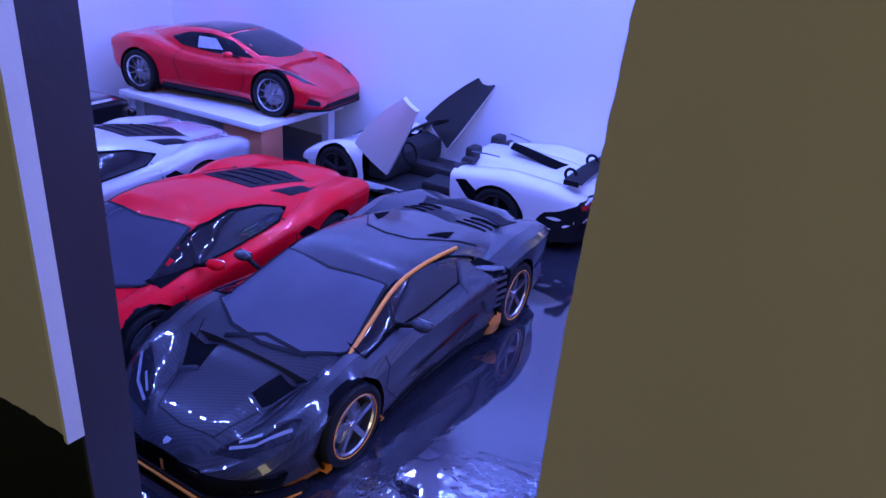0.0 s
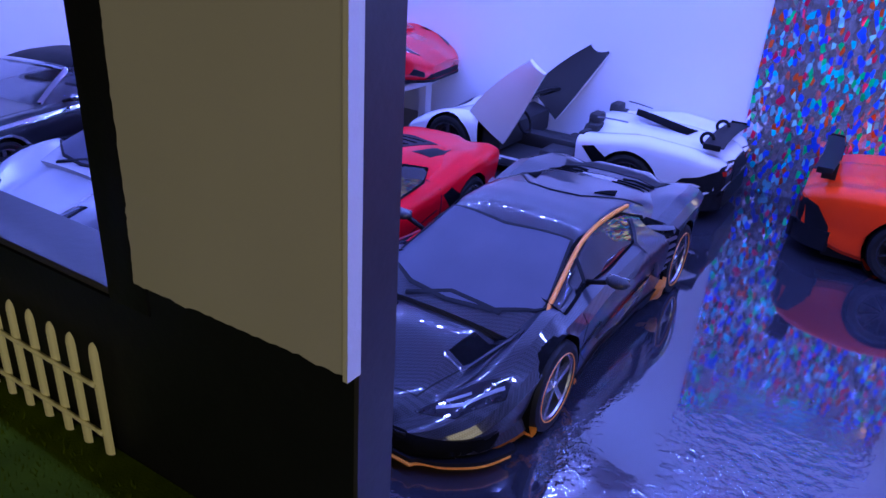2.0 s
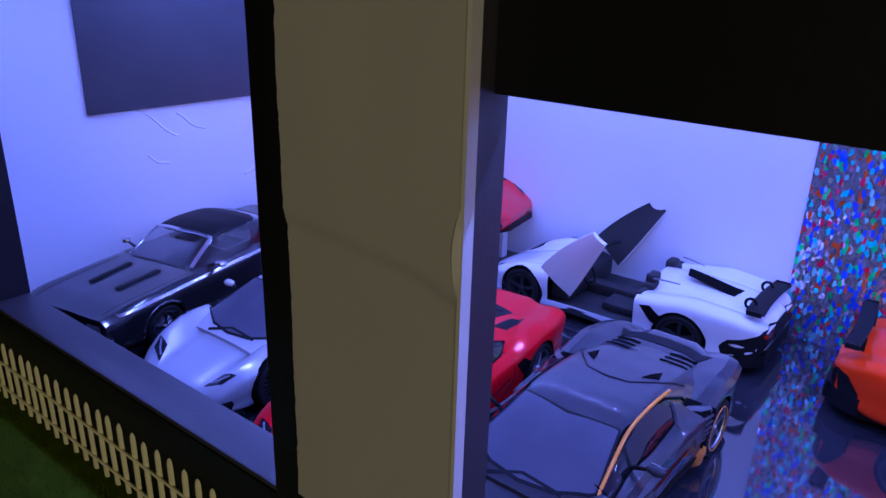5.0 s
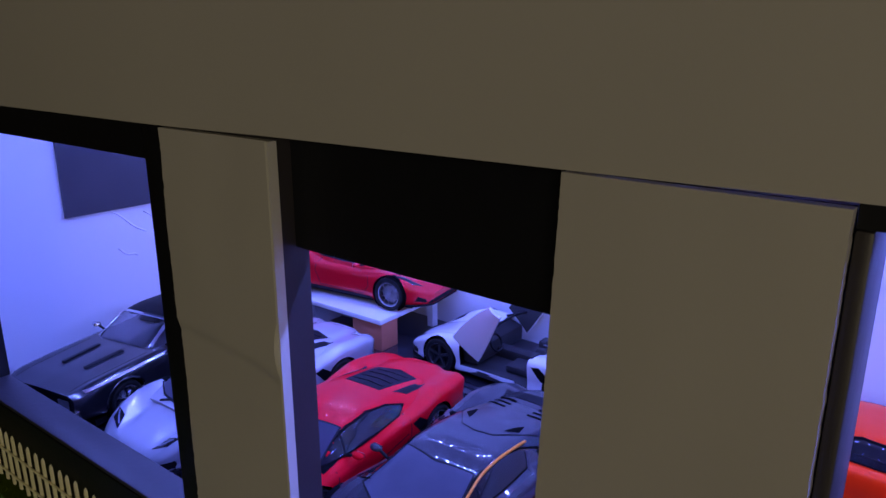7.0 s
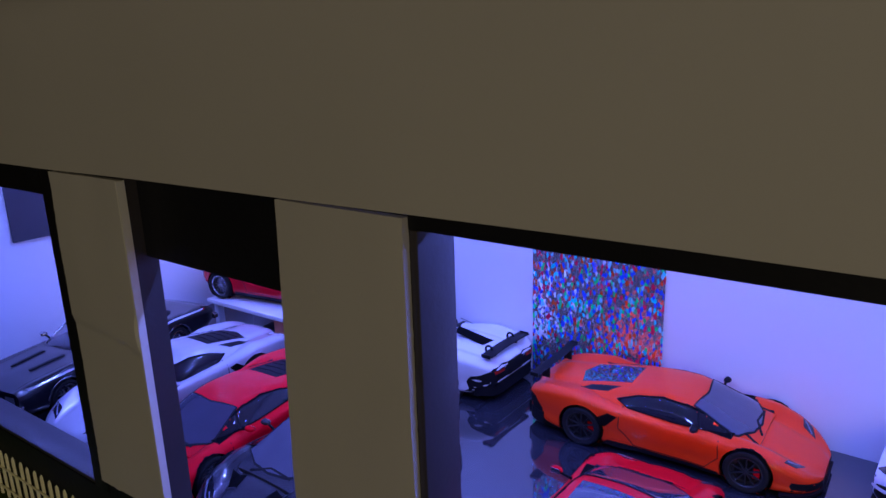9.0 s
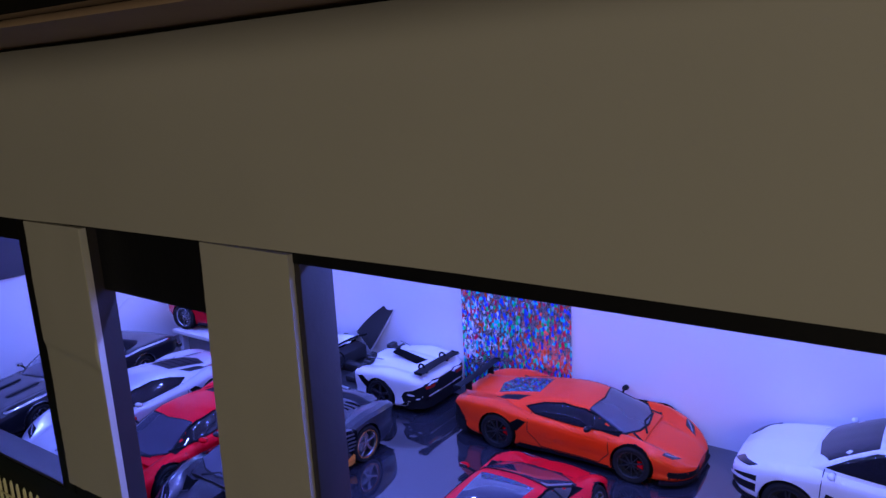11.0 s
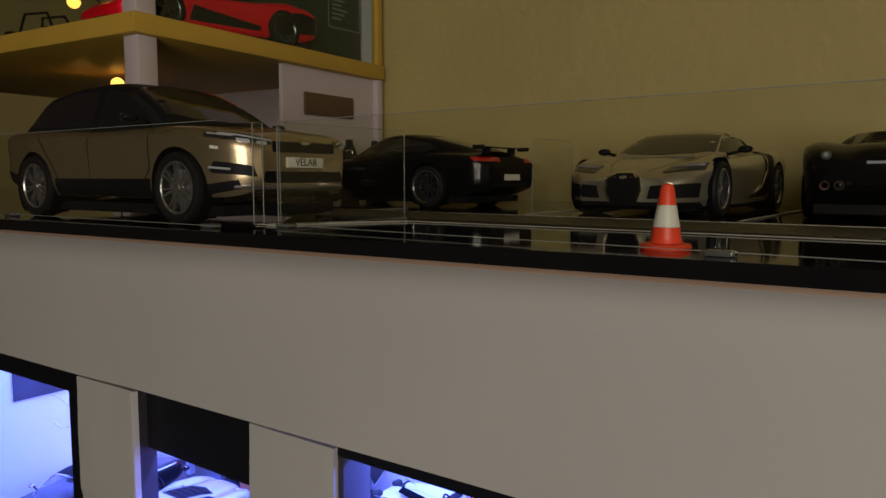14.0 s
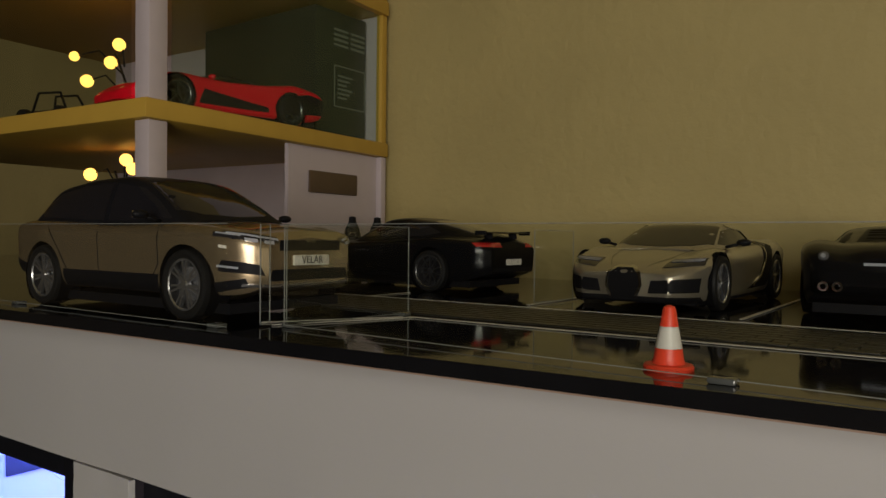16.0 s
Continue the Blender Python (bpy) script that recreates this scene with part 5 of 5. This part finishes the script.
chi = dict(
    rear=-2.27, nose=2.27, axle_f=1.40, axle_r=-1.31, wheel=.36, paint=P_SILVERB, group=GD, soft=3, flat=.50, crown=.03, sharp=40, spokes=5, style="twin", rim=M_RIMS,
    half=[(-2.27, .80), (-2.0, .96), (-1.3, 1.02), (-.2, .97), (.8, .96), (1.4, 1.01), (1.8, .96), (2.1, .82), (2.27, .60)],
    top=[(-2.27, .84), (-1.8, .98), (-1.0, 1.0), (0, .86), (.9, .82), (1.3, .78), (1.8, .68), (2.1, .60), (2.27, .52)],
    shoulder=[(-2.27, .78), (-1.5, .90), (-.6, .84), (.5, .76), (1.2, .76), (1.7, .68), (2.1, .56), (2.27, .48)],
    fender=[(-2.27, .80), (-1.5, .96), (-.6, .88), (.5, .80), (1.3, .84), (1.7, .75), (2.1, .60), (2.27, .49)],
    bottom=[(-2.27, .34), (-1.6, .18), (0, .14), (2.27, .15)],
    cabin=dict(z=[(-1.5, .98), (-.9, 1.13), (-.4, 1.20), (0, 1.20), (.35, 1.13), (.8, .95), (1.15, .80)],
               w=[(-1.5, .48), (-.4, .62), (.2, .64), (1.15, .76)], base=[(-1.5, .68), (-.4, .84), (.5, .85), (1.15, .80)]), mirror=(.66, 1.03, .89), mirror_paint=M_TRIM,
    panels=[("windscreen", M_GLASS, "top", sym([(1.10, 0), (1.04, .44), (.88, .70), (.26, .58), (.30, 0)])),
            ("side_window", M_GLASS, "side", [(.82, .86), (.40, 1.05), (-.1, 1.11), (-.55, 1.04), (-.62, .86), (.1, .82)]),
            ("flank_panel", M_TRIM, "side", [(-.55, .98), (-.98, .84), (-1.02, .5), (-.80, .24), (.05, .22), (-.42, .36), (-.62, .62)], {"proud": .008}),
            ("flank_curve", M_CHROME, "side", strip([(.10, 1.12), (-.35, 1.08), (-.62, .88), (-.66, .60), (-.50, .40), (-.10, .24)], .035), {"proud": .022}),
            ("headlight", M_LAMPD, "front", [(.46, .56), (.90, .60), (.90, .69), (.48, .66)], {"both": True, "proud": .012}),
            ("light_bar", M_BAR, "front", strip([(.50, .635), (.88, .665)], .03), {"both": True, "proud": .022}),
            ("grille", M_TRIM, "front", [(-.16, .20), (.16, .20), (.22, .34), (.20, .48), (.10, .545), (-.10, .545), (-.20, .48), (-.22, .34)], {"proud": .02}),
            ("grille_frame", M_CHROME, "front", strip([(-.17, .19), (-.23, .34), (-.21, .49), (-.11, .56), (.11, .56), (.21, .49), (.23, .34), (.17, .19)], .03), {"proud": .03}),
            ("front_intake", M_TRIM, "front", [(.32, .24), (.86, .26), (.88, .44), (.36, .40)], BOTH),
            ("splitter", M_TRIM, "front", [(-.86, .15), (.86, .15), (.86, .20), (-.86, .20)], {"proud": .03}),
            ("hood_line", M_TRIM, "top", strip([(1.15, .5), (1.7, .42), (2.1, .25)], .007), {"both": True, "proud": .003})])
make_car("model_hypercar", pose(.337, .404, .444, 0, 0, -92), "champagne silver hypercar model with a horseshoe grille", chi)

laf = wedge(paint=P_BLACK, group=GD, soft=3, sharp=40, panels=wedge_panels(tail=False) + [
    ("rear_grille", M_WELL, "rear", [(-.80, .34), (.80, .34), (.80, .58), (-.80, .58)]),
    ("badge_bar", M_LAMP, "rear", [(-.26, .655), (.26, .655), (.26, .685), (-.26, .685)], {"proud": .02}),
    ("tail_light_ring", M_SLAT, "rear", [(.66 + .055 * math.cos(a), .75 + .045 * math.sin(a)) for a in [k * math.pi / 6 for k in range(12)]], {"both": True, "proud": .02}),
    ("tail_lens", M_LAMP, "rear", [(.66 + .025 * math.cos(a), .75 + .02 * math.sin(a)) for a in [k * math.pi / 6 for k in range(12)]], {"both": True, "proud": .04})])
lc = make_car("model_hypercar", pose(.490, .425, .444, 0, 0, 92), "black hypercar model with round tail lights and paired exhausts", laf)
for s in (1, -1):
    for dy in (.50, .64):
        b = lathe([(.03, 0), (.055, 0), (.06, .02), (.055, .12), (.03, .12), (.03, 0)], 20)
        b.transform(Matrix.Translation((-2.44, s * dy, .42)) @ Matrix.Rotation(radians(90), 4, "Z"))
        part("exhaust", scaled(b), M_CHROME, lc)

# ---------- deck furniture ----------
cone = thing("traffic_cone", pose(.437, .066, .444, 0, 0, 20), "small orange and white plastic traffic cone on the deck", "traffic cone")
M_CONE = mat("orange_plastic", (0.85, 0.07, 0.02), 0.4, var=.04)
bs = lathe([(.0005, 0), (.0096, 0), (.0098, .0012), (.0092, .0022), (.0064, .0026), (.006, .004)], 28, "z")
part("cone_base", bs, M_CONE, cone)
part("cone_body", lathe([(.0060, .003), (.0052, .0085)], 28, "z"), M_CONE, cone)
part("cone_band", lathe([(.0052, .0086), (.0036, .0170)], 28, "z"), M_PLATE, cone, "white band")
part("cone_tip", lathe([(.0036, .0171), (.0026, .0235), (.0021, .0248), (.0004, .0254)], 28, "z"), M_CONE, cone)

M_PANE = clear_glass("acrylic_sheet", (.97, .98, .96), .02, 0.8)
M_PEDGE = mat("acrylic_edge", (.25, .26, .24), .25, var=.1)


def pane(x0, y0, x1, y1, label, h=.056, z=.4455, ends=True):
    """Clear upright sheet with pale cut edges."""
    d = Vector((x1 - x0, y1 - y0, 0))
    t = thing("glass_panel", pose(x0, y0, z, 0, 0, math.degrees(math.atan2(d.y, d.x))), label, "glass panel", "clear deck railing panels")
    ln = d.length
    sheet = part("sheet", box_bm(0.0003, ln - .0003, -.00025, .00025, 0.0003, h - .0003), M_PANE, t)
    sheet.visible_shadow = False
    edges = [box_bm(0, ln, -.0003, .0003, h - .0003, h), box_bm(0, ln, -.0003, .0003, 0, .0003)]
    if ends:
        edges += [box_bm(0, .00028, -.00028, .00028, .0004, h - .0004), box_bm(ln - .00028, ln, -.00028, .00028, .0004, h - .0004)]
    for b in edges:
        part("edge", b, M_PEDGE, t)
    return t


pane(.226, .056, .70, .044, "long clear acrylic railing panel along the deck edge")
pane(.2262, .0574, .237, .152, "clear acrylic return panel on the deck")
pane(.213, .050, .2108, .0590, "short clear acrylic panel beside the bronze car")
pane(-.45, .012, .210, .030, "clear acrylic panel in front of the bronze car", ends=False)
pane(.262, .275, .268, .33, "clear acrylic panel between parked models")
M_CLIP = mat("clear_rubber", (.09, .095, .09), .12, coat=.8, var=.3)
for x, y in ((.196, .034), (.228, .060), (.236, .147), (.462, .050), (-.02, .026)):
    c = thing("panel_clip", pose(x, y, .444), "small clear rubber clip holding a panel", "clip", "panel clips")
    part("clip_body", box_bm(-.005, .005, -.0035, .0035, 0, .0025, .0008), M_CLIP, c)


def deck_line(x0, y0, x1, y1, w, name="deck_line"):
    d = math.hypot(x1 - x0, y1 - y0)
    b = box_bm(0, d, -w / 2, w / 2, 0, .0004)
    o = structure(name, b, M_LINE, "thin off-white painted bay line on the deck", "line")
    o.matrix_world = pose(x0, y0, .4444, 0, 0, math.degrees(math.atan2(y1 - y0, x1 - x0)))


deck_line(.246, .142, 1.1, .170, .0030)
deck_line(.20, .062, .243, .139, .0030)
deck_line(.214, .058, .250, .142, .0022)
deck_line(.05, .245, 1.1, .262, .0025)
deck_line(.262, .266, .262, .55, .0030)
deck_line(.415, .270, .415, .55, .0030)
deck_line(.12, .24, .12, .30, .0030)
M_PAVE = mat("dark_paver", (.028, .026, .022), .4, var=.3, scale=60)
pv = structure("paver_strip", box_bm(.02, 1.1, .156, .238, .4441, .4446), M_PAVE, "dark paver walkway strip on the deck", "pavement")
pme = None
cnt = 0
for r in range(8):
    for i in range(34):
        if pme is None:
            b = box_bm(-.0092, .0092, -.0042, .0042, 0, .0006, .0002)
            po = part("paver", b, M_PAVE, pv)
            pme = po.data
        else:
            po = new("paver", pme)
            po.parent = pv
        po.location = (.05 + i * .0192 + (r % 2) * .0096, .1615 + r * .0100, .4447)

# ---------- display cabinet behind ----------
cab = thing("display_cabinet", pose(-.128, .195, .4445, 0, 0, 4.4), "tall glazed display cabinet with yellow shelves and lilac posts", "cabinet")
for z in (.165, .368):
    part("shelf", box_bm(-.62, .008, -.010, .392, z, z + .020, .002), M_YELLOW, cab, "yellow painted shelf board")
part("post", box_bm(-.020, .002, -.002, .020, 0, .1648, .001), M_LILAC, cab)
part("post", box_bm(-.020, .002, -.002, .020, .1852, .3678, .001), M_LILAC, cab)
part("post", box_bm(-.020, .002, -.002, .020, .3882, .62, .001), M_LILAC, cab)
for z0, z1 in ((0, .1648), (.1852, .3678), (.3882, .62)):
    part("rear_post", box_bm(-.006, .004, .380, .392, z0, z1, .001), M_LILAC if z0 == 0 else M_YELLOW, cab)
part("side_panel", box_bm(-.010, -.004, .20, .380, 0, .1648), M_LILAC, cab)
M_DKGREEN = mat("dark_green_board", (.022, .030, .020), .4, var=.2, scale=20)
part("back_panel", box_bm(-.62, -.008, .384, .390, .1852, .3678), M_LILAC, cab)
part("back_panel", box_bm(-.62, -.008, .384, .390, 0, .1648), M_LILAC, cab)
part("upper_back_panel", box_bm(-.62, -.008, .384, .390, .3882, .62), M_LILAC, cab)
gp = part("side_glass", box_bm(-.0015, -.0005, .027, .379, .1856, .3674), clear_glass("cabinet_glass", (.82, .90, .84), .03, 1.0), cab)
gp.visible_shadow = False
gf = part("front_glass", box_bm(-.60, -.029, -.0005, .0005, .1856, .3674), clear_glass("cabinet_front_glass", (.90, .92, .88), .03, 1.0), cab)
gf.visible_shadow = False
# plaque
pq = thing("plaque", pose(-.1528, .477, .565, 0, 0, 4.4), "small brown plaque fixed on the cabinet side", "plaque")
part("plaque_board", box_bm(0, .003, -.048, .048, -.014, .014, .001), mat("brown_plaque", (.10, .065, .035), .5, var=.15), pq)
# dark carton in the cabinet
ct = thing("carton", pose(-.23, .50, .6300), "dark green carton with printed bars", "carton")
part("carton_body", box_bm(-.19, .050, -.03, .07, 0, .176, .002), M_DKGREEN, ct)
M_PRINT = mat("grey_print", (.22, .23, .20), .5, var=.1)
for col in range(2):
    for k in range(4):
        part("print_bar", box_bm(.0502, .0508, .004 + col * .034, .032 + col * .034, .128 + k * .007, .131 + k * .007), M_PRINT, ct)
for k in range(6):
    part("print_bar", box_bm(.0502, .0508, .012, .030 + .012 * ((k * 7) % 3) / 2, .056 + k * .006, .0585 + k * .006), M_PRINT, ct)
for b in (box_bm(.0502, .0508, .005, .067, .100, .1015), box_bm(.0502, .0508, .005, .067, .044, .0455), box_bm(.0502, .0508, .005, .0065, .0457, .0998), box_bm(.0502, .0508, .0655, .067, .0457, .0998)):
    part("print_frame", b, M_PRINT, ct)
# added stands whose glowing globes stand in for room lights reflected in the glass
M_GLINT = glow("warm_lamp_reflection", (1.0, .50, .05), 1.1)
def reflection_globes(x, y, z, tips, label):
    lamp = thing("reflection_globes", pose(x, y, z), label, "lamp")
    part("globe_foot", lathe([(.001, .006), (.016, .006), (.02, 0)], 20, "z"), M_TRIM, lamp)
    hi = max(p[1] for p in tips)
    part("stem", tube([(.03, .022, .004), (.034, .025, hi * .5), (.02, .015, hi * .9)], .0016), M_TRIM, lamp)
    for lat, h in tips:
        px, py = lat * .81, lat * .587
        part("branch", tube([(.030, .022, h * .75), ((px + .03) / 2, (py + .022) / 2, h + .008), (px, py, h)], .0012), M_TRIM, lamp)
        b = bmesh.new()
        bmesh.ops.create_uvsphere(b, u_segments=14, v_segments=9, radius=.0085 if lat > -.02 else .0065)
        b.transform(Matrix.Translation((px, py, h)))
        part("globe", b, M_GLINT, lamp)


reflection_globes(-.42, .30, .6298, [(.030, .119), (-.030, .103), (.019, .095), (-.013, .070)], "added black stand with glowing globes for room lights reflected in the cabinet glass")
reflection_globes(-.42, .30, .4446, [(-.008, .130), (.040, .150), (.049, .138)], "added black stand with glowing globes for reflections behind the bronze car")
# red racing model on the cabinet's shelf
race = wedge(paint=P_RED, group="", mirror=(.62, .86, .80), roof_paint=P_BLACK, ring=M_RIMS, rim=M_RIMB,
             cabin=dict(z=[(-1.4, .86), (-.6, 1.0), (0, 1.02), (.4, .95), (1.0, .76)], w=[(-1.4, .34), (0, .44), (1.0, .6)], base=[(-1.4, .5), (0, .64), (1.0, .66)]),
             panels=[("side_window", M_GLASS, "side", [(.7, .80), (.2, .93), (-.5, .93), (-.8, .86), (0, .80)]),
                     ("rear_section", M_TRIM, "side", [(-1.0, .25), (-2.3, .38), (-2.35, .72), (-1.75, .78), (-1.0, .62)], {"proud": .01}),
                     ("side_duct", M_TRIM, "side", [(.85, .52), (-.7, .35), (-.7, .24), (.95, .22)], {"proud": .01})])
make_car("model_race_car", pose(-.21, .335, .6298, 0, 0, 265), "red and black racing car model on the yellow shelf", race)
# dark bottles on the deck beside the cabinet
for x, y in ((-.118, .478), (-.112, .520)):
    bt = thing("dark_bottle", pose(x, y, .4441), "small black rounded bottle standing by the cabinet", "bottle", "black bottles by the cabinet")
    part("bottle_body", lathe([(.001, 0), (.011, 0), (.0125, .006), (.0125, .045), (.009, .062), (.005, .070), (.0045, .076), (.001, .077)], 24, "z"), M_TRIM, bt)
# dark buggy
bg = thing("model_buggy", pose(-.42, .25, .6298, 0, 0, 10), "dark open buggy model on the yellow shelf", "model car")
part("chassis", box_bm(-.05, .05, -.018, .018, .010, .022, .004), M_TRIM, bg)
part("roll_cage", tube([(-.03, -.015, .02), (-.022, -.012, .045), (.02, -.012, .043), (.035, -.015, .02)], .0016), M_TRIM, bg)
part("roll_cage", tube([(-.03, .015, .02), (-.022, .012, .045), (.02, .012, .043), (.035, .015, .02)], .0016), M_TRIM, bg)
for x in (-.035, .035):
    for y in (-.022, .022):
        b = lathe([(.004, -.005), (.011, -.005), (.012, 0), (.011, .005), (.004, .005)], 20)
        b.transform(Matrix.Translation((x, y, .012)))
        part("wheel", b, M_TYRE, bg)

# ---------- outside, low: fence, pebbles ----------
fence = thing("picket_fence", pose(-.095, .0902, .0002, 0, 0, math.degrees(math.atan(SPLAY))), "cream plastic picket fence along the black plinth", "fence")
pm = bmesh.new()
h, w, t = .047, .0023, .0017
levels = [(0, w), (h - .004, w), (h - .0018, w * .82), (h - .0006, w * .5), (h, w * .1)]
cols = [[pm.verts.new((-ww * math.cos(k * math.pi / 6), -t * math.sin(k * math.pi / 6) * ww / w, z)) for k in range(7)] for z, ww in levels]
for a, b in zip(cols, cols[1:]):
    for k in range(7):
        pm.faces.new((a[k], a[(k + 1) % 7], b[(k + 1) % 7], b[k]))
pm.faces.new(cols[0])
pm.faces.new(cols[-1][::-1])
bmesh.ops.recalc_face_normals(pm, faces=pm.faces[:])
pk = part("picket", pm, M_FENCE, fence)
NP = 33
for i in range(NP):
    o = pk if i == 0 else new("picket", pk.data)
    o.parent = fence
    o.matrix_basis = pose(-.003 - i * .0123, random.uniform(-.0003, .0003), random.uniform(-.0006, .0006), 0, random.uniform(-1.5, 1.5), 0)
for z in (.010, .031):
    pts = [(-.003 - k * .0123 / 4, -.0019 + .0009 * (1 - math.cos(k * math.pi / 2)) / 2, z - .0011 * (1 - math.cos(k * math.pi / 2)) / 2) for k in range(129)]
    part("rail", tube(pts, .0010, 6), M_FENCE, fence)

# short flock fibres near the fence
gr = random.Random(9)
gv, gf = [], []
for i in range(9000):
    x, y = gr.uniform(-.50, .0), gr.uniform(-.04, .088)
    a, hgt = gr.uniform(0, 6.283), gr.uniform(.0012, .0034)
    dx, dy = .0004 * math.cos(a), .0004 * math.sin(a)
    lx, ly = gr.uniform(-.0012, .0012), gr.uniform(-.0012, .0012)
    y += SPLAY * (x - .013)
    n0 = len(gv)
    gv += [(x - dx, y - dy, -.0004), (x + dx, y + dy, -.0004), (x + lx, y + ly, hgt)]
    gf.append((n0, n0 + 1, n0 + 2))
gme = bpy.data.meshes.new("turf_fibres")
gme.from_pydata(gv, [], gf)
gme.materials.append(M_GRASS)
tagged(new("turf_fibres", gme), "short green flock fibres standing on the turf", "turf", kind="stuff")

rs = random.Random(4)
for i in range(26):
    r = rs.uniform(.004, .0075)
    x, y = -.215 + rs.uniform(-.05, .055), .012 + rs.uniform(-.035, .008)
    b = bmesh.new()
    bmesh.ops.create_icosphere(b, subdivisions=2, radius=r)
    off = rs.uniform(0, 50)
    for v in b.verts:
        k = 1 + .35 * noise.noise(v.co / r * .9 + Vector((off, 0, 0)))
        v.co = Vector((v.co.x * k * 1.15, v.co.y * k, v.co.z * k * .8))
    zmin = min(v.co.z for v in b.verts)
    ob = finish("pebble", b, M_STONE, 60)
    ob.matrix_world = pose(x, y, -zmin, 0, 0, rs.uniform(0, 360))
    tagged(ob, "white rounded pebble lying on the green turf", "pebble", "white pebbles on the turf")
